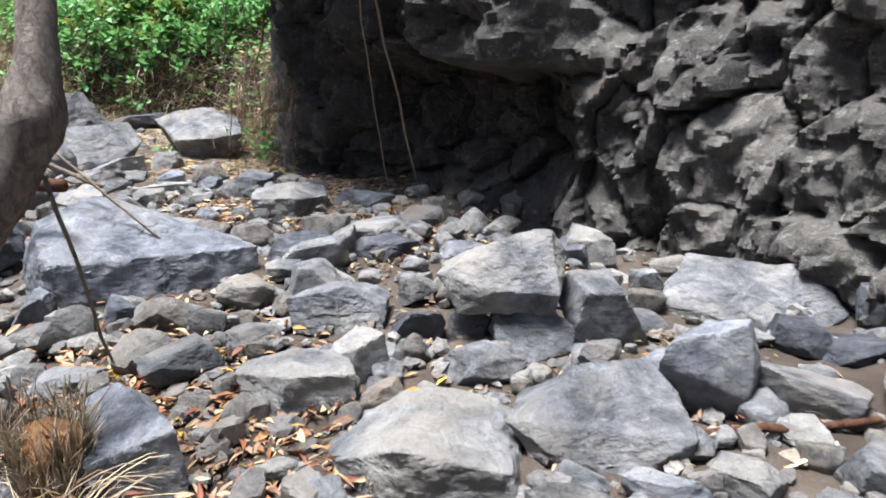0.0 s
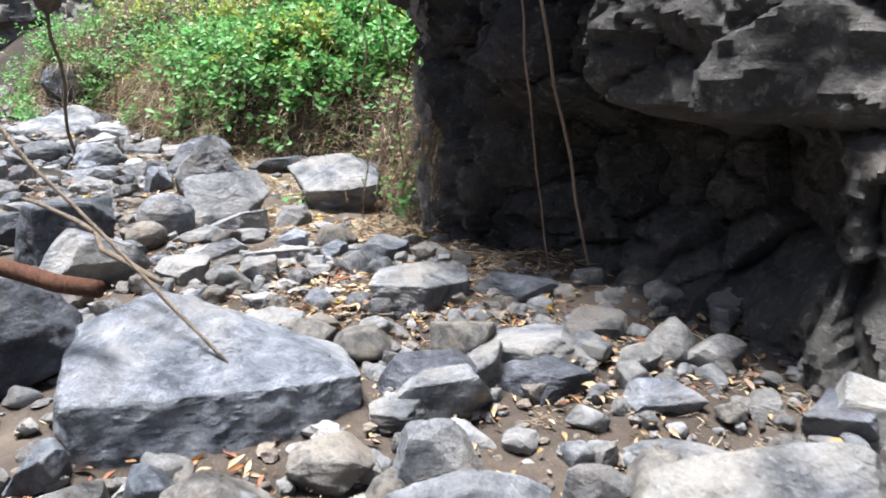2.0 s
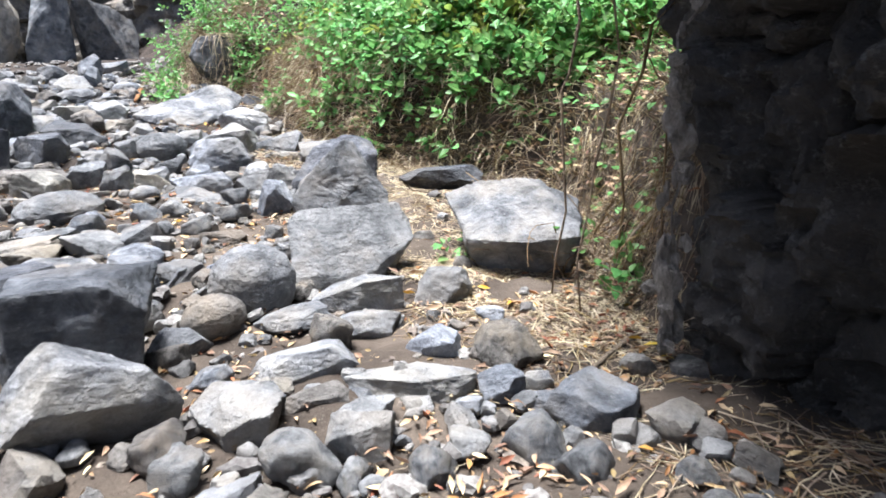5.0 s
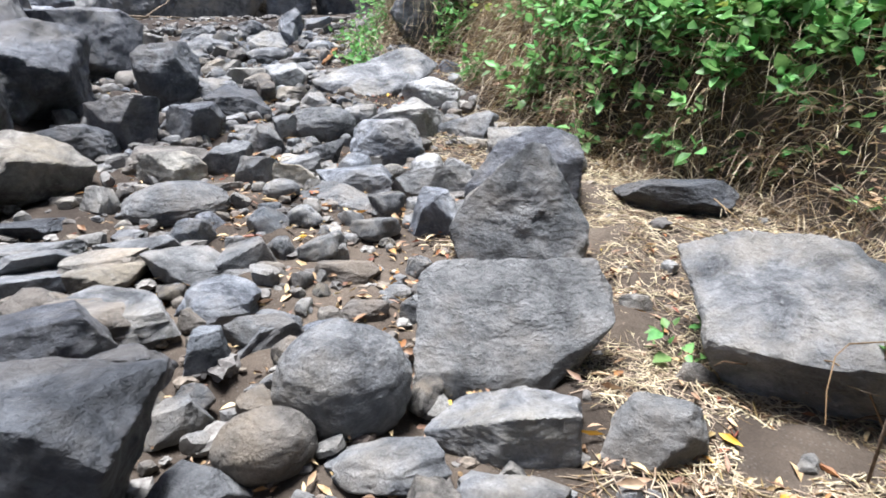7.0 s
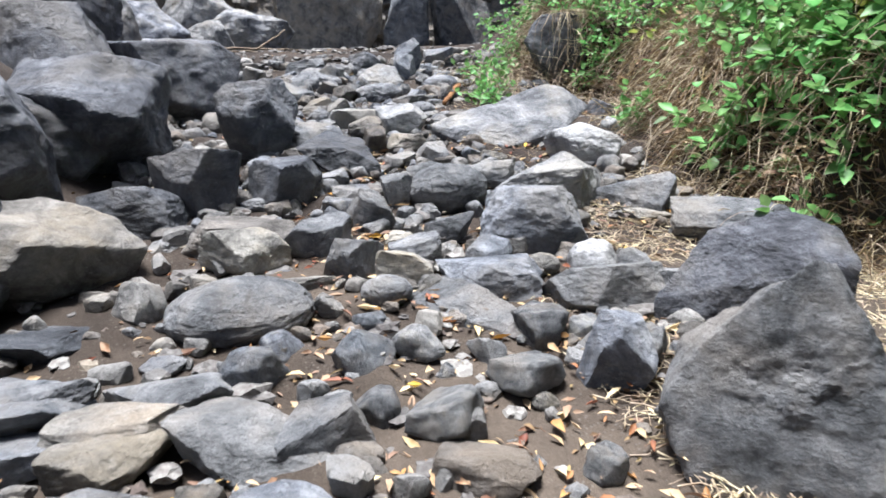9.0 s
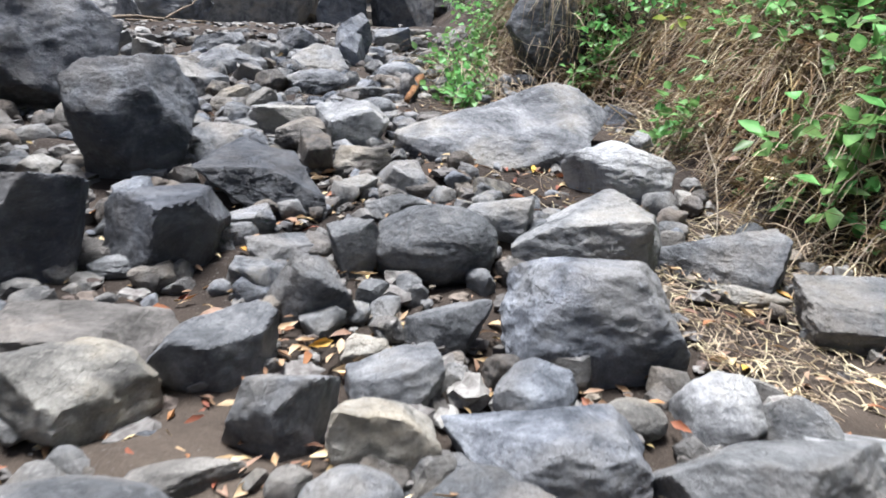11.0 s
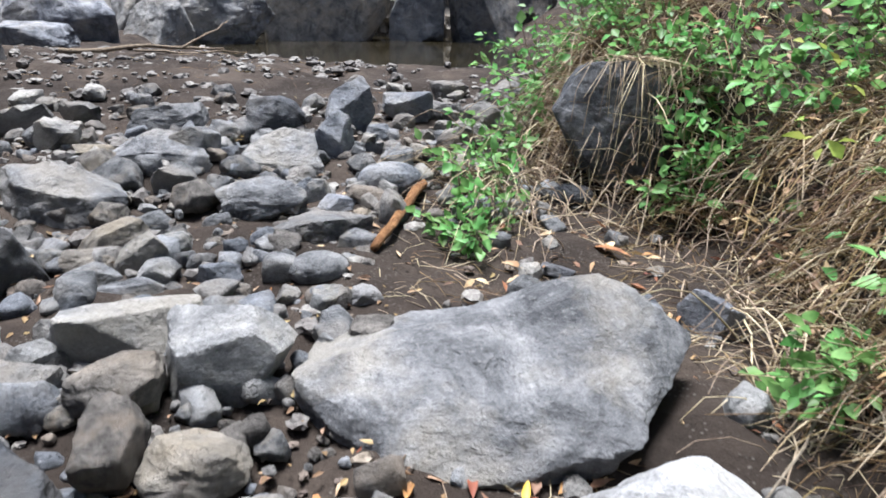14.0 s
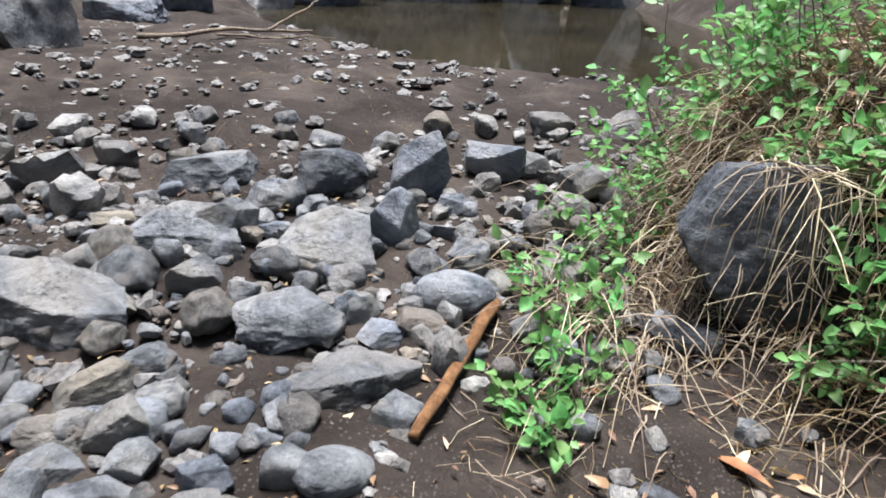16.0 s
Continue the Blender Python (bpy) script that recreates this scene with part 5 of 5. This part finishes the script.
hanging_grass()


def straw_on_rock(x, y, z, count, seed):
    """Dead stalks that lie over the top of a stone and hang down its side."""
    rng = np.random.default_rng(seed)
    pile = Pile()
    for _ in range(count):
        p = np.array([x + 0.13 * rng.normal(), y + 0.1 * rng.normal(), z - 0.02])
        a, n = rng.uniform(-1.6, 1.2), rng.uniform(0.12, 0.5)
        way = np.array([math.cos(a), math.sin(a) - 0.4, 0.0])
        pile.blade([p - way * 0.15 + (0, 0.1, -0.02), p + (0, 0, 0.03), p + way * n * 0.35 + (0, 0, 0.015), p + way * n * 0.55 - (0, 0, 0.4 * n), p + way * n * 0.6 - (0, 0, 0.9 * n)], rng.uniform(0.002, 0.0042))
    tagged(new("dry_grass", pile.mesh("dry_grass", STRAW)), "dry straw-coloured grass lying over the stone in the bank", "grass", kind="stuff")


straw_on_rock(-11.85, 7.42, 1.72, 34, 43)
# the leafy clump that leans over the bed near the pool
for k, (x, y, r, h, n) in enumerate(((-11.95, 6.72, 0.22, 0.26, 190), (-11.6, 6.6, 0.2, 0.2, 180), (-12.3, 6.9, 0.24, 0.3, 170), (-11.5, 7.68, 0.22, 0.36, 260), (-12.4, 7.5, 0.28, 0.4, 180), (-11.9, 7.72, 0.22, 0.3, 240), (-11.7, 7.8, 0.2, 0.26, 200), (-11.35, 6.45, 0.13, 0.14, 150), (-13.1, 7.75, 0.4, 0.7, 420), (-13.5, 8.0, 0.45, 0.9, 420), (-12.8, 7.7, 0.35, 0.8, 360), (-11.2, 7.95, 0.3, 0.4, 260),
                                    (-10.0, 7.35, 0.25, 0.3, 200), (-12.7, 7.25, 0.4, 0.55, 260))):
    shrub(x, y, r, h, int(0.65 * n), 1200 + k, 0.062, LEAF, "herb", "light green leafy herb growing at the foot of the bank", (0.1, -0.25), 14)
for k, (x, y) in enumerate(((-12.0, 6.75), (-11.8, 6.9), (-12.3, 6.7), (-11.95, 7.0), (-12.15, 6.95), (-12.0, 7.55), (-12.25, 7.5), (-12.2, 7.2), (-12.7, 7.4), (-13.1, 7.6), (-13.4, 7.8), (-10.75, 7.5), (-10.45, 7.35))):
    grass_tuft(x, y, 42, 0.7, 1000 + k, 0.2, 0.8, STRAW, (0.5, -0.8), 0.0035)
grass_tuft(-12.05, 7.76, 80, 0.5, 1021, 0.16, 1.0, STRAW, (0.5, -0.7), 0.003)
grass_tuft(-11.75, 7.8, 90, 0.42, 1020, 0.2, 0.9, STRAW, (0.4, -0.9), 0.003)
shrub(-5.62, 6.02, 0.12, 0.16, 30, 1030, 0.075, LEAF, "herb", "small green herb growing beside a block of rock", (0, 0), 6)
shrub(-4.45, 6.35, 0.16, 0.25, 24, 1031, 0.08, LEAF, "herb", "thin green herb at the edge of the cliff", (0, -0.2), 12)
shrub(-4.8, 6.6, 0.25, 0.3, 45, 1032, 0.08, LEAF, "herb", "green herb at the edge of the cliff", (0, -0.2), 12)


# ---- fallen leaves and straw on the ground ----
def top_of(x, y):
    return float(ground_height(x, y))


def litter(name, count, spots, length, width, material, seed, label):
    """spots: (x, y, spread) round which the leaves have drifted together."""
    rng = np.random.default_rng(seed)
    pile = Pile()
    for _ in range(count):
        x, y, s = spots[rng.integers(len(spots))]
        x, y = x + s * rng.normal(), y + s * rng.normal()
        n = length * rng.uniform(0.5, 1.3)
        a = rng.uniform(0, 6.28)
        pile.leaf((x, y, top_of(x, y) + rng.uniform(0.006, 0.035)), (math.cos(a), math.sin(a), rng.uniform(-0.25, 0.35)), (rng.normal(0, 0.5), rng.normal(0, 0.5), 1), n, n * width * rng.uniform(0.7, 1.3), rng.uniform(-0.2, 0.4), 0.35)
    ob = new(name, pile.mesh(name, material))
    tagged(ob, label, "leaves", kind="stuff")


SPOTS = [(-1.9, 2.0, 0.35), (-2.3, 2.5, 0.35), (-1.5, 1.7, 0.3), (-1.2, 1.6, 0.25), (-0.3, 2.7, 0.4), (-1.4, 4.3, 0.4), (-2.4, 4.8, 0.35), (-3.3, 5.3, 0.4), (-4.3, 5.7, 0.45), (-5.0, 5.6, 0.4),
         (-3.0, 4.5, 0.4), (-3.9, 4.5, 0.5), (-6.1, 5.0, 0.4), (-6.8, 5.1, 0.4), (-7.6, 5.3, 0.5), (-6.0, 6.6, 0.4), (-8.0, 4.8, 0.35), (-8.6, 4.5, 0.3), (-9.4, 4.8, 0.3), (-9.9, 6.3, 0.35), (-8.4, 6.2, 0.4),
         (-10.9, 6.8, 0.6), (-7.3, 4.4, 0.4), (-5.2, 4.1, 0.3)]
litter("fallen_leaves", 2600, SPOTS, 0.075, 0.3, DRY_LEAF, 51, "dry brown leaves fallen between the rocks")
litter("fallen_leaves", 700, SPOTS, 0.07, 0.32, RED_LEAF, 52, "red-brown leaves fallen between the rocks")
litter("fallen_leaves", 170, SPOTS, 0.085, 0.3, BRIGHT_LEAF, 53, "bright yellow leaves fallen between the rocks")


NEAR = [(-2.1, 1.9, 0.2), (-2.0, 1.75, 0.22), (-2.6, 2.0, 0.3), (-2.3, 2.2, 0.25), (-1.5, 1.75, 0.2), (-3.6, 3.9, 0.35), (-2.1, 4.3, 0.35), (-3.3, 4.3, 0.4), (-4.5, 2.9, 0.3)]
litter("fallen_leaves", 900, NEAR, 0.08, 0.26, DRY_LEAF, 56, "dry brown leaves drifted together between the rocks")
litter("fallen_leaves", 500, NEAR, 0.075, 0.28, RED_LEAF, 57, "dark red-brown leaves drifted together between the rocks")
litter("fallen_leaves", 160, [(-4.5, 6.2, 0.3), (-4.2, 6.0, 0.25), (-4.8, 6.4, 0.3)], 0.07, 0.28, RED_LEAF, 59, "red-brown leaves fallen at the foot of the cliff")
litter("debris", 1500, NEAR, 0.03, 0.5, DARK_STRAW, 58, "dark bits of bark and rotted leaves on the ground")


BED = [(-0.5 - 0.9 * k, float(np.interp(-0.5 - 0.9 * k, (-13.0, -8.0, -4.0, -0.5), (5.4, 5.3, 4.6, 2.6))) + 0.5 * (-1) ** k, 0.8) for k in range(14)]
litter("debris", 2600, BED, 0.035, 0.45, DARK_STRAW, 54, "dark bits of bark and rotted leaves on the ground")
litter("fallen_leaves", 700, BED, 0.06, 0.3, DRY_LEAF, 55, "dry brown leaves scattered over the bed")


def leaf_thing(x, y, length, turn, material, label):
    pile = Pile()
    a = radians(turn)
    pile.leaf((x, y, top_of(x, y) + 0.015), (math.cos(a), math.sin(a), 0.05), (0.1, 0.1, 1), length, length * 0.28, 0.15, 0.3)
    tagged(new("fallen_leaf", pile.mesh("fallen_leaf", material)), label, "leaf", "single fallen leaves")


leaf_thing(-10.72, 6.28, 0.12, 75, BRIGHT_LEAF, "bright yellow narrow leaf fallen on the mud")
leaf_thing(-11.2, 6.98, 0.2, 40, RED_LEAF, "large orange-brown leaf fallen on the mud")
leaf_thing(-5.95, 4.72, 0.13, 60, BRIGHT_LEAF, "bright yellow leaf fallen beside a slab of rock")
leaf_thing(-11.3, 5.75, 0.14, 150, DRY_LEAF, "dry brown leaf fallen beside the rocks")


def strewn(name, count, area, length, material, seed, label, width=0.0016):
    """Bits of straw lying over a stretch of ground."""
    rng = np.random.default_rng(seed)
    pile = Pile()
    for _ in range(count):
        x, y = rng.uniform(area[0], area[1]), rng.uniform(area[2], area[3])
        n, a = length * rng.uniform(0.3, 1.2), rng.uniform(0, 6.28)
        line = []
        for i in range(4):
            u = i / 3 - 0.5
            px, py = x + n * u * math.cos(a) + rng.normal(0, 0.008), y + n * u * math.sin(a) + rng.normal(0, 0.008)
            line.append((px, py, top_of(px, py) + rng.uniform(0.008, 0.03)))
        pile.blade(line, width * rng.uniform(0.6, 1.6))
    tagged(new(name, pile.mesh(name, material)), label, "straw", kind="stuff")


strewn("straw", 6500, (-7.8, -3.9, 5.5, 7.7), 0.15, STRAW, 61, "straw and dead stalks strewn on the trodden ground", 0.0026)
strewn("straw", 2600, (-9.2, -6.6, 6.1, 7.3), 0.15, STRAW, 62, "straw and dead stalks strewn on the trodden ground", 0.0024)
strewn("straw", 1500, (-5.7, -4.3, 5.5, 6.5), 0.14, STRAW, 70, "short straw strewn beside the block of rock", 0.0026)
strewn("straw", 900, (-5.2, -2.6, 4.9, 6.4), 0.3, STRAW, 68, "long pale stalks strewn at the foot of the cliff", 0.003)
strewn("straw", 700, (-5.2, -2.6, 4.9, 6.4), 0.25, DARK_STRAW, 69, "dark dead stalks strewn at the foot of the cliff", 0.003)
strewn("straw", 420, (-12.2, -9.2, 6.2, 7.2), 0.2, DARK_STRAW, 63, "dark twigs and stalks strewn on the mud")
strewn("straw", 260, (-12.0, -9.2, 6.0, 7.2), 0.24, STRAW, 64, "pale stalks strewn on the mud")
strewn("straw", 500, (-4.2, -0.6, 3.4, 4.6), 0.1, STRAW, 67, "short straw strewn over the open ground")
strewn("straw", 320, (-3.4, -0.6, 4.2, 5.3), 0.17, STRAW, 65, "straw strewn along the foot of the cliff")
strewn("straw", 200, (-17.5, -12.5, 3.6, 6.6), 0.25, DARK_STRAW, 66, "twigs strewn on the mud by the pool")


# ---- sticks, roots and the leaning tree ----
def stick(name, points, thick, thin, material, label, seed=0, sides=8, knobs=0.08):
    radii = [thick + (thin - thick) * i / (len(points) - 1) for i in range(len(points))]
    v, f = tube(points, radii, sides, seed, knobs)
    return tagged(new(name, mesh_of(name, v, f, material)), label, name.replace("_", " "))


stick("branch", bent((-11.98, 6.36, 1.06), (-11.25, 6.02, 0.96), 10, -0.01, 0.006, 3), 0.026, 0.021, BROWN_WOOD, "orange-brown peeling stick lying on the mud", 3, 9)
stick("stick", bent(on_ground(-4.06, 5.36, 0.03), on_ground(-4.16, 5.88, 0.04), 6, 0, 0.004, 4), 0.014, 0.011, TWIG, "pale dry stick lying on the trodden ground", 4)
stick("stick", bent(on_ground(-4.78, 6.33, 0.03), (-4.68, 6.75, 0.42), 6, 0, 0.006, 5), 0.013, 0.01, TWIG, "pale dry stick leaning on the bank", 5)
stick("stick", bent((-4.9, 2.45, 2.2), (-2.78, 2.9, 0.3), 14, 0.0, 0.008, 6), 0.009, 0.008, TWIG, "long thin grey stick resting on a boulder", 6)
stick("stick", bent((-1.84, 1.47, 1.02), on_ground(-2.3, 2.0, 0.0), 8, 0.0, 0.006, 7), 0.008, 0.006, BARK, "thin dark stick leaning against the tree", 7)
stick("log", bent((-3.1, 2.58, 0.7), (-4.6, 2.4, 0.78), 8, 0.0, 0.015, 8), 0.034, 0.042, DARK_WOOD, "dark red-brown broken log lying over the boulders", 8, 12, 0.05)
stick("stick", bent((-3.2, 2.9, 0.62), (-3.9, 2.75, 0.95), 8, 0.0, 0.02, 9), 0.014, 0.01, TWIG, "pale crooked stick caught between the boulders", 9)


def pool_branch():
    root = new("branch")
    for k, (a, b, r) in enumerate((((-16.6, 3.35, 1.45), (-17.6, 4.9, 1.44), 0.03), ((-17.3, 4.45, 1.45), (-17.9, 4.95, 1.75), 0.018), ((-17.0, 4.0, 1.44), (-17.2, 5.2, 1.42), 0.015))):
        pts = bent(a, b, 8, 0, 0.02, 70 + k)
        v, f = tube(pts, [r * (1 - 0.6 * i / 8) for i in range(9)], 7, k, 0.1)
        part("limb" if k == 0 else "twig", mesh_of("limb", v, f, TWIG), root)
    tagged(root, "grey forked dead branch lying at the edge of the pool", "branch")


pool_branch()


def hanging_root(x, y, low, bow, thick, seed):
    pts = bent((x - 0.02, y - 0.7, 3.6), (x, y, low), 16, 0, 0.02, seed)
    pts = [p + np.array([bow * math.sin(3.0 * i / 16), 0, 0]) for i, p in enumerate(pts)]
    stick("hanging_root", pts, thick, thick * 0.7, ROOT, "long bare brown root hanging down the cliff", seed, 7, 0.05)


hanging_root(-2.44, 4.98, 0.2, -0.03, 0.007, 80)
hanging_root(-2.15, 4.92, 0.3, -0.14, 0.011, 81)


def edge_roots():
    rng = np.random.default_rng(17)
    for k in range(5):
        x, y = -4.02 - 0.7 * rng.uniform() ** 1.5, 5.98 + 0.5 * rng.uniform()
        pts = bent((x - 0.2 * rng.uniform(), y + 0.35, 2.9 + 0.6 * rng.uniform()), on_ground(x + 0.12 * rng.normal(), y - 0.1 * rng.uniform(), 0.0), 12, 0, 0.06, 200 + k)
        stick("hanging_root", pts, rng.uniform(0.007, 0.016), 0.005, (ROOT, DARK_STRAW)[k % 2], "dry brown root hanging at the cliff's overgrown edge", k, 6, 0.1)
    for k in range(9):
        x, y = -4.3 - 1.3 * rng.uniform(), 6.6 + 0.7 * rng.uniform()
        z = float(ground_height(x, y))
        pts = bent((x, y, z), (x + 0.5 * rng.normal(), y - 0.1 + 0.3 * rng.normal(), z + rng.uniform(0.4, 1.1)), 8, 0.05, 0.04, 240 + k)
        stick("dead_stalk", pts, 0.006, 0.003, (TWIG, DARK_STRAW)[k % 2], "bare dead stalk standing on the overgrown bank", k, 5, 0.1)


edge_roots()


def bank_stalks():
    """Thick pale stalks that lie across the grass of the bank."""
    rng = np.random.default_rng(37)
    for k in range(70):
        x = rng.uniform(-13.0, -8.6)
        if -12.35 < x < -11.2:
            continue
        y = float(np.interp(x, RIGHT_X, RIGHT_Y)) + rng.uniform(0.1, 0.9)
        n, side = rng.uniform(0.35, 0.85), 0.6 * rng.normal()
        a, b = on_ground(x, y, 0.12 * rng.uniform()), on_ground(x + side * n, y - 0.7 * n, 0.02 + 0.05 * rng.uniform())
        pts = bent(a, b, 7, -0.12 * n * rng.uniform(), 0.012, 600 + k)
        for p in pts:
            p[2] = max(p[2], float(ground_height(p[0], p[1])) + 0.012)
        stick("dead_stalk", pts, rng.uniform(0.004, 0.007), 0.003, STALK, "pale dead stalk lying over the grass of the bank", k, 5, 0.08)


bank_stalks()


def tangle():
    """Bare brown vines tangled over the foot of the bank beside the cliff."""
    rng = np.random.default_rng(29)
    for material, count, label in ((ROOT, 34, "brown bare vines tangled at the foot of the bank"), (DARK_STRAW, 70, "dark dead vines tangled at the foot of the bank"), (TWIG, 22, "pale broken stalks tangled at the foot of the bank")):
        pile = Pile()
        for k in range(count):
            x, y = -4.25 - 1.4 * rng.uniform(), 6.25 + 0.9 * rng.uniform()
            n, a = rng.uniform(0.3, 0.8), rng.uniform(0, 6.28)
            q = (x + n * math.cos(a), y + 0.5 * n * math.sin(a))
            line = bent(on_ground(x, y, 0.02), on_ground(*q, 0.03 + 0.2 * rng.uniform()), 8, -0.3 * n * rng.uniform(), 0.03, 400 + k)
            for p in line:
                p[2] = max(p[2], float(ground_height(p[0], p[1])) + 0.01)
            pile.blade(line, rng.uniform(0.003, 0.007))
        tagged(new("vines", pile.mesh("vines", material)), label, "vines", kind="stuff")


tangle()


def pale_edge():
    """Pale flaking earth and roots down the corner of the cliff."""
    rng = np.random.default_rng(23)
    pts = bent((-4.0, 6.05, 3.4), (-3.92, 5.78, 0.2), 40, 0, 0.025, 23)
    crust = Pile()
    way, faces = sphere(2)
    v, f = tube(pts, [0.006] * len(pts), 6, 2, 0.3)
    crust.add(v, f)
    for p in pts:
        for _ in range(rng.integers(1, 6)):
            s = rng.uniform(0.008, 0.034)
            lump = way * (s * rng.uniform(0.6, 2.0), s, s * rng.uniform(0.8, 3.5)) * (1 + 0.3 * rng.normal(0, 1, (len(way), 1)).clip(-1, 1)) + p + rng.normal(0, 0.022, 3)
            crust.add(list(lump), faces)
    ob = new("tree_root", crust.mesh("tree_root", PALE_ROOT, True))
    tagged(ob, "pale flaking root clinging to the corner of the cliff", "root")


pale_edge()


def leaning_tree():
    root = new("tree")
    pts = [(-1.98, 1.95, 3.6), (-1.95, 1.83, 2.7), (-1.92, 1.72, 1.95), (-1.9, 1.62, 1.6), (-1.87, 1.55, 1.36), (-1.87, 1.5, 1.2), (-1.93, 1.43, 1.02), (-2.05, 1.34, 0.8), (-2.15, 1.22, 0.5), (-2.22, 1.1, 0.15), (-2.24, 1.05, -0.1)]
    dense = []
    for a, b in zip(pts[:-1], pts[1:]):
        for i in range(4):
            dense.append(np.array(a) + (np.array(b) - np.array(a)) * i / 4)
    radii = [0.05 + 0.02 * smooth(1.6, 1.1, p[2]) + 0.025 * math.exp(-((p[2] - 1.18) / 0.1) ** 2) for p in dense]
    v, f = tube(dense, radii, 18, 5, 0.05)
    part("trunk", mesh_of("trunk", v, f, BARK), root, "rough pale grey-brown bark with knots")
    branch = bent((-2.0, 1.7, 2.0), (-3.0, 2.52, 1.68), 10, -0.12, 0.02, 6)
    v, f = tube(branch, [0.06 - 0.002 * i for i in range(11)], 12, 6, 0.06)
    part("limb", mesh_of("limb", v, f, BARK), root, "broken-off limb")
    v, f = tube(bent((-2.98, 2.5, 1.66), (-3.05, 2.55, 1.2), 6, 0, 0.015, 7), [0.006] * 7, 5, 7)
    part("twig", mesh_of("twig", v, f, TWIG), root)
    tagged(root, "leaning tree with pale knotty bark among the boulders", "tree")


leaning_tree()


def stump():
    """The frayed foot of a cut palm: a core in a ragged coat of fibre."""
    root = new("stump")
    x, y = -1.86, 1.3
    z = float(ground_height(x, y))
    root.location = (x, y, z)
    v, f = tube([(0, 0, -0.06), (0.01, 0.0, 0.04), (0.02, 0.01, 0.13), (0.03, 0.02, 0.2), (0.035, 0.025, 0.215)], [0.1, 0.105, 0.1, 0.09, 0.06], 16, 4, 0.07)
    part("core", mesh_of("core", v, f, BROWN_WOOD), root, "brown frayed wood")
    rng = np.random.default_rng(91)
    coat = Pile()
    for _ in range(420):
        a, low = rng.uniform(0, 6.28), rng.uniform(-0.03, 0.19)
        n = rng.uniform(0.08, 0.2)
        d = np.array([math.cos(a), math.sin(a), 0.0])
        p = d * 0.1 + (0.015, 0.01, low)
        coat.blade([p, p + d * 0.012 + (0, 0, 0.5 * n), p + d * rng.uniform(-0.01, 0.05) + (0.2 * n * rng.normal(), 0.2 * n * rng.normal(), n)], rng.uniform(0.002, 0.005))
    tagged(part("fibre", coat.mesh("fibre", STRAW), root), kind="stuff")
    tagged(root, "brown fibrous stump of a cut palm beside the tree", "stump")


stump()
stick("branch", bent(on_ground(0.0, 2.3, 0.05), on_ground(0.62, 2.66, 0.06), 8, 0, 0.008, 92), 0.019, 0.015, DARK_WOOD, "reddish brown stick lying among the rocks", 92, 9)
grass_tuft(-1.62, 1.12, 130, 0.42, 1100, 0.07, 0.3, STRAW, (0.5, 0.2), 0.003, "tuft of dry brown grass beside the tree")
grass_tuft(-1.75, 1.15, 120, 0.3, 1101, 0.08, 0.6, DARK_STRAW, (0.6, 0.3), 0.003, "tuft of dry brown grass beside the tree")
